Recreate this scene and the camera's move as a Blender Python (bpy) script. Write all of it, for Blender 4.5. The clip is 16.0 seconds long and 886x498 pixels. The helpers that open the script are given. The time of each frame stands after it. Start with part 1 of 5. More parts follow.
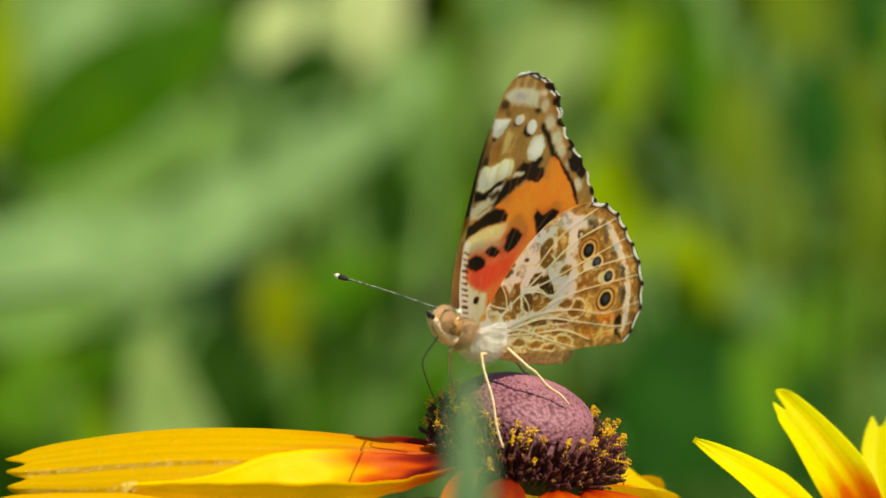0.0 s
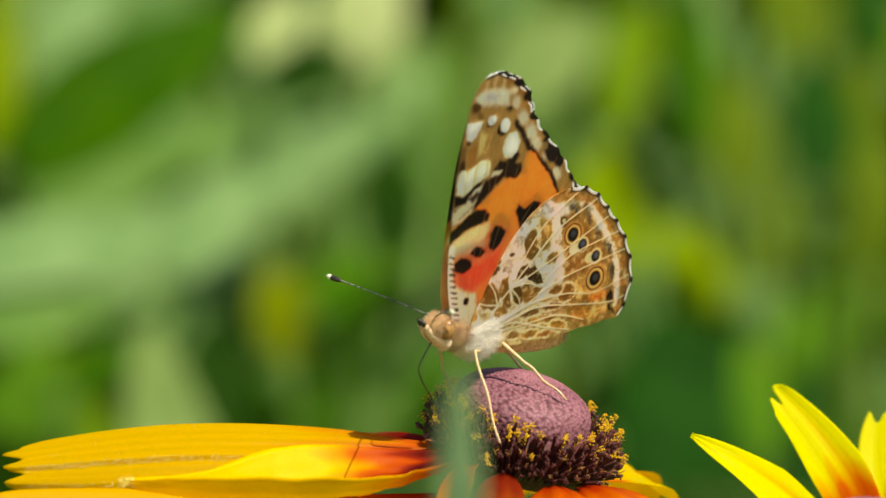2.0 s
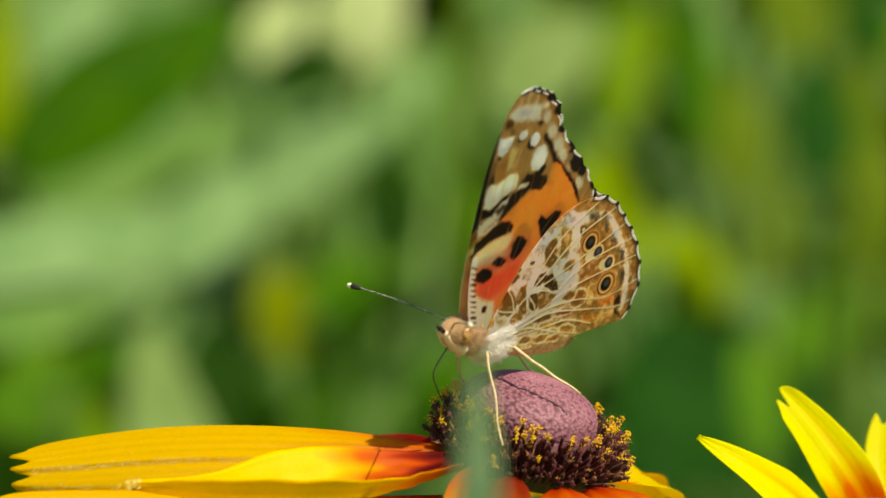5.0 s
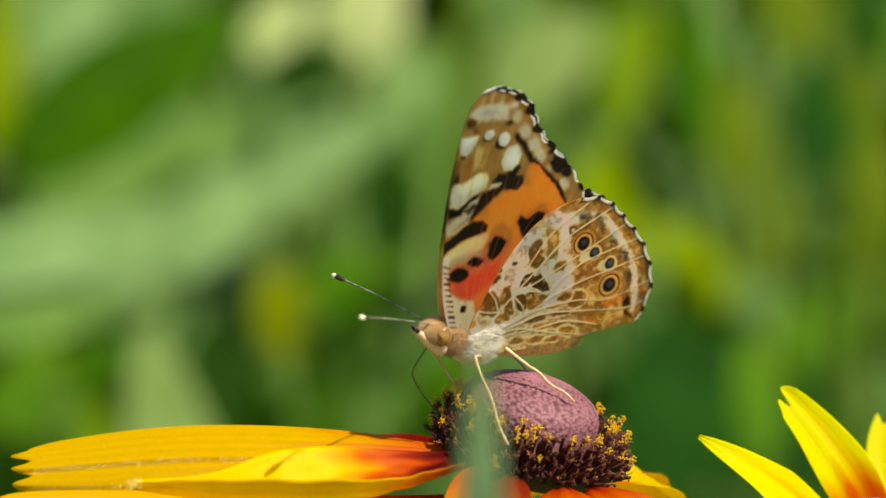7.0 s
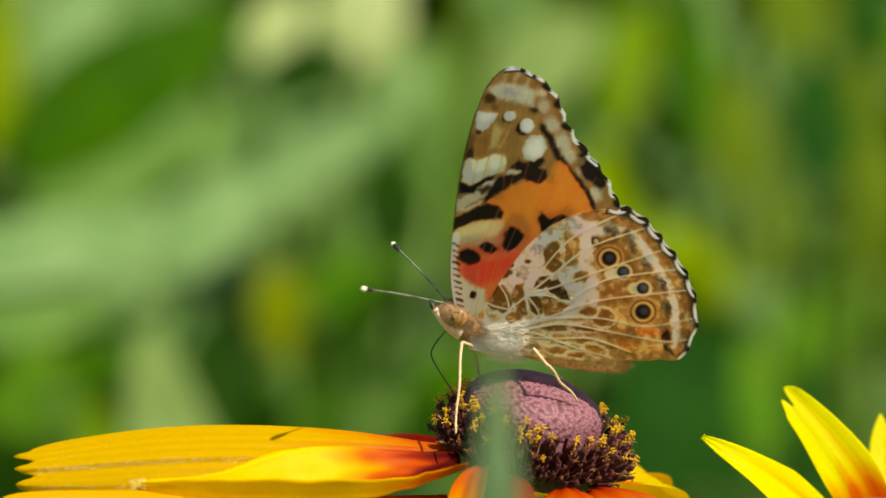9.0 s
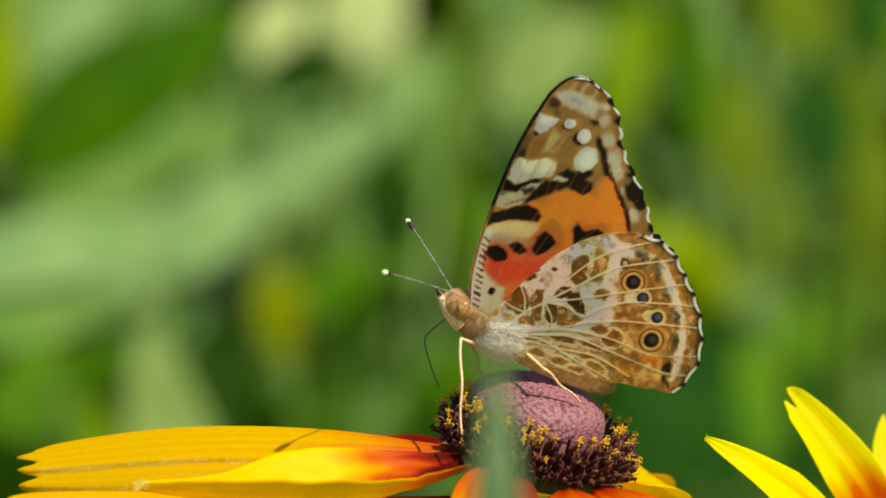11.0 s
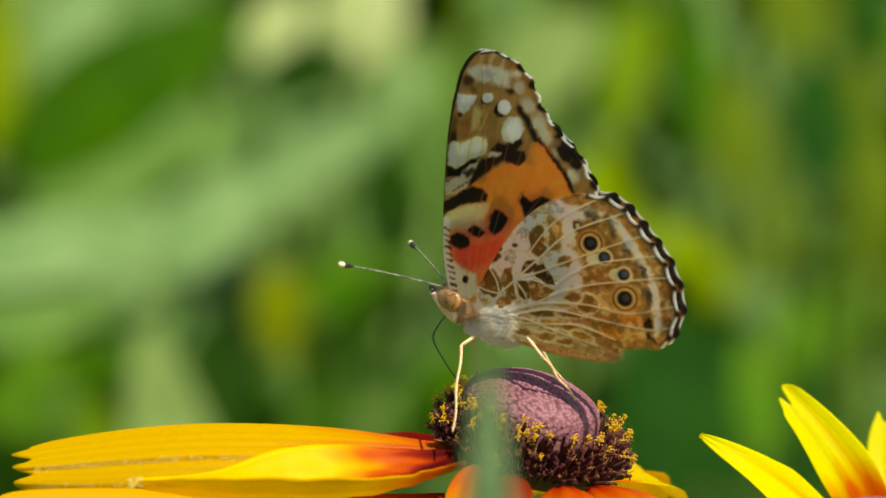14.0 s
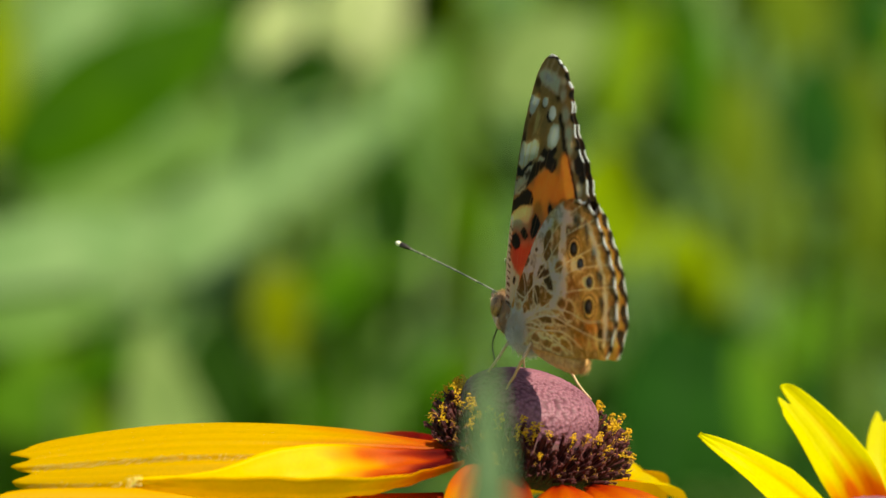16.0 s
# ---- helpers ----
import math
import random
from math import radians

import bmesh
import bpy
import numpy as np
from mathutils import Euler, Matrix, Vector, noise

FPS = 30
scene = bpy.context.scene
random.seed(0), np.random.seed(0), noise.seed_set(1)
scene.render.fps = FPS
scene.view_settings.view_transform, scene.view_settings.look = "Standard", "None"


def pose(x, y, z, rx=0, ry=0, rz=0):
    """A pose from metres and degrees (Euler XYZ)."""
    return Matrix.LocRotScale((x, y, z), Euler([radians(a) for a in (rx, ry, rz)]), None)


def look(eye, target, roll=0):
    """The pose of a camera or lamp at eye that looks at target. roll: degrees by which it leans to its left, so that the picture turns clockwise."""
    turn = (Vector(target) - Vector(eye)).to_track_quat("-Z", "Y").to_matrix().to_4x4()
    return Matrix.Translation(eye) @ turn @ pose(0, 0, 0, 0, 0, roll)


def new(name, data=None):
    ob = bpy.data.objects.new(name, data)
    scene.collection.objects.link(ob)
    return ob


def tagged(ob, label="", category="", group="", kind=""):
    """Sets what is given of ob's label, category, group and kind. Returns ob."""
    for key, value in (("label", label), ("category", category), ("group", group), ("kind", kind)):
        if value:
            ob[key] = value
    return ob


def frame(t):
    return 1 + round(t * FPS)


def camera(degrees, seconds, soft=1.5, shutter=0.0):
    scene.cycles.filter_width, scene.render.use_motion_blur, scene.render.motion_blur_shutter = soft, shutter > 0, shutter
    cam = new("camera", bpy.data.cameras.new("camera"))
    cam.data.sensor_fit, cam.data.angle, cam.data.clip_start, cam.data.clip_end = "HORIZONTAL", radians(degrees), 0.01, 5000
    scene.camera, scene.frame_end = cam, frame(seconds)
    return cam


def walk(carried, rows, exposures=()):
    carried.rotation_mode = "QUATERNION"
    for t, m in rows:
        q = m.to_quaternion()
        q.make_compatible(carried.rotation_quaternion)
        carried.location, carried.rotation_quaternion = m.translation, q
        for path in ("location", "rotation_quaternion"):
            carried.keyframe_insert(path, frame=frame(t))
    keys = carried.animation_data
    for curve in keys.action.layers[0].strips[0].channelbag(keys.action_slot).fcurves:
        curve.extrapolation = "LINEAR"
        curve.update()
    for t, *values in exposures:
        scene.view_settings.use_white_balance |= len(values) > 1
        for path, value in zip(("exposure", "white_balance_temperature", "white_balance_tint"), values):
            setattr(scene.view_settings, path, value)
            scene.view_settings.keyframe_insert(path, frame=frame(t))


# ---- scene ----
cam = camera(8.1, 16.0, soft=1.5, shutter=0.6)
EYE, AIM = Vector((0, -0.6962, 0.693)), Vector((0, 0, 0.62))
VIEW = look(EYE, AIM)
cam.data.dof.use_dof = True
cam.data.dof.focus_distance = 0.7
cam.data.dof.aperture_fstop = 22
walk(cam, [(0, VIEW), (16, VIEW)], exposures=[(0, 0.43, 7350, 5), (16, 0.43, 7350, 5)])

# ---- light ----
SUN_WAY = Vector((0.46, -0.37, 0.8)).normalized()      # towards the sun
world = bpy.data.worlds.new("sky")
scene.world = world
world.use_nodes = True
sky = world.node_tree.nodes.new("ShaderNodeTexSky")
sky.sky_type, sky.sun_disc = "NISHITA", False
sky.sun_elevation = math.asin(SUN_WAY.z)
sky.sun_rotation = math.atan2(SUN_WAY.x, SUN_WAY.y)
world.node_tree.links.new(sky.outputs[0], world.node_tree.nodes["Background"].inputs[0])
world.node_tree.nodes["Background"].inputs[1].default_value = 0.1
sun_data = bpy.data.lights.new("sun", "SUN")
sun_data.energy, sun_data.angle, sun_data.color = 5.0, radians(0.5), (1.0, 0.95, 0.84)
sun = new("sun", sun_data)
sun.matrix_world = look(SUN_WAY * 5, (0, 0, 0))

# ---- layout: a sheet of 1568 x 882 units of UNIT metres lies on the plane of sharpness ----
UNIT = 6.322e-5
TURN = VIEW.to_3x3()


def sheet(x, y, depth=0.0):
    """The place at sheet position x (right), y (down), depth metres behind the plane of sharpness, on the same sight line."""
    k = (0.7 + depth) / 0.7
    return EYE + TURN @ Vector(((x - 784) * UNIT * k, (441 - y) * UNIT * k, -0.7 * k))


# ---- helpers ----
def lin(r, g, b):
    """Display values 0 to 255 to linear colour."""
    return tuple(((c / 255 + 0.055) / 1.055) ** 2.4 if c > 10 else c / 255 / 12.92 for c in (r, g, b))


def mesh_of(name, verts, faces, smooth=True):
    me = bpy.data.meshes.new(name)
    me.from_pydata([tuple(v) for v in verts], [], [tuple(f) for f in faces])
    me.polygons.foreach_set("use_smooth", [smooth] * len(me.polygons))
    me.update()
    return me


def piece(name, me, mat, parent=None, label=""):
    ob = new(name, me)
    if mat is not None and not me.materials:
        me.materials.append(mat)
    ob.parent = parent
    return tagged(ob, label)


def part(name, bm, mat, parent=None, label="", smooth=True):
    me = bpy.data.meshes.new(name)
    bm.to_mesh(me)
    bm.free()
    me.polygons.foreach_set("use_smooth", [smooth] * len(me.polygons))
    return piece(name, me, mat, parent, label)


def grid_faces(n, m, wrap=False, start=0):
    """Quads of n rows of m points."""
    out = []
    for i in range(n - 1):
        for j in range(m if wrap else m - 1):
            a, b = start + i * m + j, start + i * m + (j + 1) % m
            out.append((a, b, b + m, a + m))
    return out


def tube(points, radii, sides=8, caps=True):
    """A round tube through the points: vertices and faces."""
    pts = [Vector(p) for p in points]
    verts, up = [], Vector((0.13, 0.29, 0.95))
    for i, p in enumerate(pts):
        d = (pts[min(i + 1, len(pts) - 1)] - pts[max(i - 1, 0)]).normalized()
        if abs(d.dot(up)) > 0.97:
            up = Vector((0.95, 0.1, 0.2))
        a = d.cross(up).normalized()
        b = a.cross(d)
        for k in range(sides):
            w = 2 * math.pi * k / sides
            verts.append(p + (a * math.cos(w) + b * math.sin(w)) * radii[i])
    faces = grid_faces(len(pts), sides, True)
    if caps:
        faces += [tuple(range(sides))[::-1], tuple(range((len(pts) - 1) * sides, len(pts) * sides))]
    return verts, faces


def bend(points, n):
    """A smooth curve of n points through the given ones."""
    P = [Vector(p) for p in points]
    P = [P[0] * 2 - P[1]] + P + [P[-1] * 2 - P[-2]]
    out = []
    for k in range(n):
        s = k / (n - 1) * (len(P) - 3)
        i = min(int(s), len(P) - 4)
        t = s - i
        a, b, c, d = P[i:i + 4]
        out.append(0.5 * (2 * b + (c - a) * t + (2 * a - 5 * b + 4 * c - d) * t * t + (3 * b - a - 3 * c + d) * t ** 3))
    return out


# ---- materials ----
def material(name, rough=0.5, spec=0.5, sheen=0.0):
    mat = bpy.data.materials.new(name)
    mat.use_nodes = True
    bsdf = mat.node_tree.nodes["Principled BSDF"]
    bsdf.inputs["Roughness"].default_value = rough
    bsdf.inputs["Specular IOR Level"].default_value = spec
    bsdf.inputs["Sheen Weight"].default_value = sheen
    return mat, mat.node_tree, bsdf


def node(tree, kind, **inputs):
    n = tree.nodes.new(kind)
    for k, v in inputs.items():
        n.inputs[k.replace("_", " ")].default_value = v
    return n


def ramp(tree, fac, stops):
    n = tree.nodes.new("ShaderNodeValToRGB")
    el = n.color_ramp.elements
    while len(el) < len(stops):
        el.new(0.5)
    for e, (p, c) in zip(el, stops):
        e.position, e.color = p, (*c, 1)
    tree.links.new(fac, n.inputs[0])
    return n.outputs[0]


def noise_of(tree, scale, detail=3, rough=0.6, stretch=None):
    co = tree.nodes.new("ShaderNodeTexCoord")
    n = node(tree, "ShaderNodeTexNoise", Scale=scale, Detail=detail, Roughness=rough)
    src = co.outputs["Object"]
    if stretch:
        mp = tree.nodes.new("ShaderNodeMapping")
        mp.inputs["Scale"].default_value = stretch
        tree.links.new(src, mp.inputs[0])
        src = mp.outputs[0]
    tree.links.new(src, n.inputs["Vector"])
    return n.outputs["Fac"]


def mixed(tree, fac, a, b, how="MIX"):
    n = tree.nodes.new("ShaderNodeMix")
    n.data_type, n.blend_type = "RGBA", how
    for sock, v in ((n.inputs["Factor"], fac), (n.inputs[6], a), (n.inputs[7], b)):
        if isinstance(v, (int, float)):
            sock.default_value = v
        elif isinstance(v, tuple):
            sock.default_value = (*v, 1)
        else:
            tree.links.new(v, sock)
    return n.outputs[2]


def bumped(tree, bsdf, height, strength, distance):
    b = node(tree, "ShaderNodeBump", Strength=strength, Distance=distance)
    tree.links.new(height, b.inputs["Height"])
    tree.links.new(b.outputs[0], bsdf.inputs["Normal"])


def thin(mat, tree, bsdf, colour, share, clear=1.0):
    """Lets light through a thin sheet: mixes a translucent share in."""
    tr = tree.nodes.new("ShaderNodeBsdfTranslucent")
    mx = node(tree, "ShaderNodeMixShader", Fac=share)
    if isinstance(colour, tuple):
        tr.inputs[0].default_value = (*colour, 1)
    else:
        g = node(tree, "ShaderNodeGamma", Gamma=clear)
        tree.links.new(colour, g.inputs[0])
        tree.links.new(g.outputs[0], tr.inputs[0])
    tree.links.new(bsdf.outputs[0], mx.inputs[1])
    tree.links.new(tr.outputs[0], mx.inputs[2])
    tree.links.new(mx.outputs[0], tree.nodes["Material Output"].inputs[0])


def plain(name, stops, scale, rough=0.6, bump=0.3, dist=1e-4, stretch=None, share=0.0, spec=0.4, sheen=0.0):
    mat, tree, bsdf = material(name, rough, spec, sheen)
    f = noise_of(tree, scale, 4, 0.6, stretch)
    col = ramp(tree, f, stops)
    tree.links.new(col, bsdf.inputs["Base Color"])
    if bump:
        bumped(tree, bsdf, noise_of(tree, scale * 3.1, 3, 0.6, stretch), bump, dist)
    if share:
        thin(mat, tree, bsdf, col, share)
    return mat


def painted(name, rough=0.6, share=0.35, scale=9000, amount=0.35, spec=0.3, tint=(1, 1, 1), bump=0.25, clear=1.0):
    """Colour laid down point by point in the attribute "tone", broken by fine scales."""
    mat, tree, bsdf = material(name, rough, spec)
    at = tree.nodes.new("ShaderNodeAttribute")
    at.attribute_name = "tone"
    g = ramp(tree, noise_of(tree, scale, 3, 0.7), [(0.25, (1 - amount,) * 3), (0.75, (1 + amount * 0.0, 1, 1))])
    col = mixed(tree, 1.0, at.outputs["Color"], g, "MULTIPLY")
    col = mixed(tree, 1.0, col, tint, "MULTIPLY")
    tree.links.new(col, bsdf.inputs["Base Color"])
    bumped(tree, bsdf, noise_of(tree, scale * 0.7, 2), bump, 3e-5)
    if share:
        thin(mat, tree, bsdf, col, share, clear)
    return mat


def leaf_green(name, dark, light, scale=60, share=0.4, rough=0.6):
    dark, light = [(c[0] * 1.08, c[1], c[2] * 0.92) + tuple(c[3:]) for c in (dark, light)]
    return plain(name, [(0.3, dark), (0.7, light)], scale, rough, 0.2, 5e-4, None, share, 0.05)


WING = painted("wing_scales", 0.65, 0.65, 6000, 0.12, bump=0.1, clear=0.46)
PETAL = painted("petal_skin", 0.5, 0.6, 2500, 0.10, 0.14, bump=0.15, clear=0.9)
FUR = plain("body_fur", [(0.3, lin(142, 100, 62)), (0.7, lin(200, 162, 114))], 7000, 0.8, 0.2, 5e-5, (1, 3, 1), 0, 0.2, 0.3)
PALE_FUR = plain("pale_fur", [(0.3, lin(222, 210, 192)), (0.7, lin(250, 244, 234))], 6000, 0.8, 0.2, 1e-4, None, 0, 0.2, 0.3)
PALP_FUR = plain("palp_fur", [(0.3, lin(196, 150, 108)), (0.7, lin(240, 216, 188))], 5000, 0.8, 0.2, 5e-5, None, 0, 0.2, 0.3)
BELLY = plain("belly_scales", [(0.3, lin(170, 115, 60)), (0.7, lin(222, 180, 120))], 1800, 0.7, 0.4, 1e-4, None, 0, 0.2, 0.2)
EYE_MAT = plain("eye", [(0.35, lin(92, 62, 34)), (0.6, lin(176, 132, 80))], 2600, 0.35, 0.2, 3e-5)
LEG_MAT = plain("leg_skin", [(0.3, lin(174, 138, 92)), (0.7, lin(230, 206, 166))], 4000, 0.5, 0.3, 3e-5)
DARK = plain("dark_skin", [(0.3, lin(25, 22, 20)), (0.7, lin(60, 52, 45))], 4000, 0.45, 0.3, 3e-5)
FEELER = plain("feeler_skin", [(0.4, lin(58, 64, 58)), (0.6, lin(150, 154, 138))], 2600, 0.5, 0.2, 3e-5)
CLUB_TIP = plain("club_tip", [(0.4, lin(220, 210, 170)), (0.6, lin(250, 245, 220))], 3000, 0.5, 0.1, 3e-5)
CONE = painted("cone_skin", 0.6, 0.0, 9000, 0.3, 0.4, bump=0.8)
FLORET = plain("floret_skin", [(0.3, lin(18, 5, 7)), (0.7, lin(100, 34, 30))], 2200, 0.65, 0.4, 1e-4)
POLLEN = plain("pollen", [(0.3, lin(170, 116, 4)), (0.7, lin(236, 190, 16))], 5000, 0.7, 0.5, 5e-5)
PETAL_HAIR = plain("petal_hair", [(0.3, lin(236, 196, 70)), (0.7, lin(252, 236, 150))], 3000, 0.5, 0.1, 3e-5)
STIGMA = plain("stigma_skin", [(0.35, lin(110, 60, 34)), (0.65, lin(214, 160, 60))], 3000, 0.6, 0.2, 3e-5)
STEM = plain("stem_skin", [(0.3, lin(70, 100, 40)), (0.7, lin(120, 150, 70))], 400, 0.6, 0.3, 2e-4, (1, 1, 0.2))
BLADE = leaf_green("blade_skin", lin(112, 148, 110), lin(142, 172, 134), 300)
GROUND = plain("garden_soil_and_grass", [(0.3, lin(40, 62, 18)), (0.55, lin(74, 110, 30)), (0.75, lin(110, 140, 48))], 14, 0.9, 0.6, 0.01)
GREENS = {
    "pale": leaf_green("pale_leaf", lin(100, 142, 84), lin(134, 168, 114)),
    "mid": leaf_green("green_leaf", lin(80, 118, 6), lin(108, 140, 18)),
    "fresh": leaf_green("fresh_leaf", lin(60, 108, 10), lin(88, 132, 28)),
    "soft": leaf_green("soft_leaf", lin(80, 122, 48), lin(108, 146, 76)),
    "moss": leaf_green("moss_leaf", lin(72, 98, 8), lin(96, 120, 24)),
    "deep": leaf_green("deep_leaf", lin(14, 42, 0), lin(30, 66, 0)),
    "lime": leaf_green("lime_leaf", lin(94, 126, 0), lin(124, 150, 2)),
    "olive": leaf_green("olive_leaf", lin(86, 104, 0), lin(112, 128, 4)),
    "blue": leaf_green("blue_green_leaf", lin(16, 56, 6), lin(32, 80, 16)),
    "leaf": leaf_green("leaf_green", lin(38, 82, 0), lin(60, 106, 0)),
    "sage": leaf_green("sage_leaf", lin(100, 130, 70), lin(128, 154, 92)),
    # paler base colour: sunlit highlights put into the leaf's own tone
    "cream": leaf_green("highlight_leaf", lin(140, 162, 102), lin(173, 189, 138)),
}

# ---- ground ----
bm = bmesh.new()
vs = [bm.verts.new((x, y, 0)) for x, y in ((-400, -400), (400, -400), (400, 800), (-400, 800))]
bm.faces.new(vs)
ground = tagged(part("ground", bm, GROUND), "green garden ground of low grass and soil", "ground", kind="structure")

# ---- butterfly ----
def lattice(seed, n=64):
    return np.random.RandomState(seed).rand(n, n)


def grain(x, y, size, seed):
    """Smooth value noise between 0 and 1 at the given cell size."""
    g = lattice(seed)
    n = len(g)
    a, b = x / size, y / size
    i, j = np.floor(a).astype(int), np.floor(b).astype(int)
    f, h = a - i, b - j
    f, h = f * f * (3 - 2 * f), h * h * (3 - 2 * h)
    p = lambda s, t: g[(i + s) % n, (j + t) % n]
    return (p(0, 0) * (1 - f) + p(1, 0) * f) * (1 - h) + (p(0, 1) * (1 - f) + p(1, 1) * f) * h


class Drawing:
    """Colours drawn on the points x, y (sheet units) of a wing."""

    def __init__(self, x, y, ground, wobble=3.0, seed=3):
        self.x = x + wobble * (grain(x, y, 7, seed) + 0.5 * grain(x, y, 3, seed + 5) - 0.75)
        self.y = y + wobble * (grain(x, y, 7, seed + 1) + 0.5 * grain(x, y, 3, seed + 6) - 0.75)
        self.c = np.tile(np.array(lin(*ground)), (len(x), 1))

    def lay(self, d, colour, soft=3.0, alpha=1.0):
        m = np.clip(0.5 - d / soft, 0, 1) * alpha
        self.c += m[:, None] * (np.array(lin(*colour)) - self.c)

    def oval(self, cx, cy, a, b, turn, colour, soft=3.0, alpha=1.0):
        c, s = math.cos(radians(turn)), math.sin(radians(turn))
        dx, dy = self.x - cx, self.y - cy
        u, v = (dx * c + dy * s) / a, (-dx * s + dy * c) / b
        self.lay((np.hypot(u, v) - 1) * min(a, b), colour, soft, alpha)

    def reach(self, pts):
        """Distance to a chain of points, and how far along it (0 to 1)."""
        best, along = np.full(len(self.x), 1e9), np.zeros(len(self.x))
        for k in range(len(pts) - 1):
            (ax, ay), (bx, by) = pts[k], pts[k + 1]
            ex, ey = bx - ax, by - ay
            t = np.clip(((self.x - ax) * ex + (self.y - ay) * ey) / (ex * ex + ey * ey), 0, 1)
            d = np.hypot(self.x - ax - t * ex, self.y - ay - t * ey)
            near = d < best
            best[near], along[near] = d[near], ((k + t) / (len(pts) - 1))[near]
        return best, along

    def line(self, pts, width, colour, soft=2.0, alpha=1.0):
        d, _ = self.reach(pts)
        self.lay(d - width / 2, colour, soft, alpha)

    def area(self, pts, colour, soft=3.0, alpha=1.0):
        ring = list(pts) + [pts[0]]
        d, _ = self.reach(ring)
        inside = np.zeros(len(self.x), bool)
        for (ax, ay), (bx, by) in zip(ring, ring[1:]):
            cut = (ay > self.y) != (by > self.y)
            inside ^= cut & (self.x < (bx - ax) * (self.y - ay) / (by - ay + 1e-9) + ax)
        self.lay(np.where(inside, -d, d), colour, soft, alpha)

    def streak(self, cx, cy, amount):
        """Fine rays from the wing's root."""
        a, r = np.arctan2(self.x - cx, cy - self.y), np.hypot(self.x - cx, self.y - cy)
        k = 1 + amount * ((grain(a * 150 + 90, r / 40, 1.0, 50) + grain(a * 60 + 90, r / 60, 1.0, 51)) - 1)
        self.c *= k[:, None]

    def speckle(self, size, seed, amount):
        k = 1 + amount * (grain(self.x, self.y, size, seed) - 0.5) * 2
        self.c *= k[:, None]


BLACK, WHITE, CREAM = (24, 18, 16), (246, 228, 204), (238, 222, 184)
FORE_VEINS = [[(862, 560), (880, 470), (905, 400), (935, 330), (958, 115)], [(866, 560), (900, 450), (940, 350), (1000, 130)],
              [(868, 560), (920, 440), (960, 340), (1030, 165)], [(870, 562), (950, 400), (1000, 310), (1048, 215)],
              [(872, 565), (960, 420), (1020, 345), (1065, 258)], [(874, 568), (980, 430), (1050, 365), (1098, 318)],
              [(876, 570), (990, 460), (1060, 410), (1118, 372)]]
HIND_VEINS = [[(898, 582), (930, 545), (962, 524), (1000, 478), (1060, 430), (1150, 402)], [(962, 524), (1010, 495), (1080, 455), (1184, 436)],
              [(962, 524), (1020, 515), (1100, 498), (1206, 480)], [(962, 524), (1000, 530), (1030, 548), (1062, 530), (1110, 516), (1230, 520)],
              [(900, 582), (980, 572), (1040, 558), (1100, 552), (1238, 560)], [(902, 584), (1000, 572), (1080, 585), (1150, 612), (1238, 612)],
              [(905, 587), (1010, 584), (1090, 612), (1180, 645), (1222, 648)], [(905, 590), (960, 592), (1030, 632), (1085, 660)],
              [(905, 590), (990, 608), (1060, 620), (1120, 655)], [(962, 524), (975, 548), (978, 566)], [(930, 545), (928, 520), (920, 500)], [(930, 545), (905, 535), (885, 520)]]


def fore_plan(x, y):
    """The drawing's own grid for the forewing: leading edge, span and height as they lie on the open wing."""
    L = np.interp(y, (109, 141, 195, 249, 300, 350, 400, 450, 500, 550, 600), (966, 924, 898, 879, 865, 853, 843, 835, 832, 837, 852))
    M = np.interp(y, (109, 141, 195, 249, 300, 350, 400, 450, 500, 550, 600), (900, 862, 846, 832, 824, 818, 815, 815, 817, 824, 838))
    k = np.interp(y, (109, 141, 195, 249, 300, 350, 400), (1, 0.97, 0.94, 0.935, 0.995, 0.996, 0.98))
    return M + (x - L) * k, np.where(y < 260, (y + 20.43) / 1.0786, y)


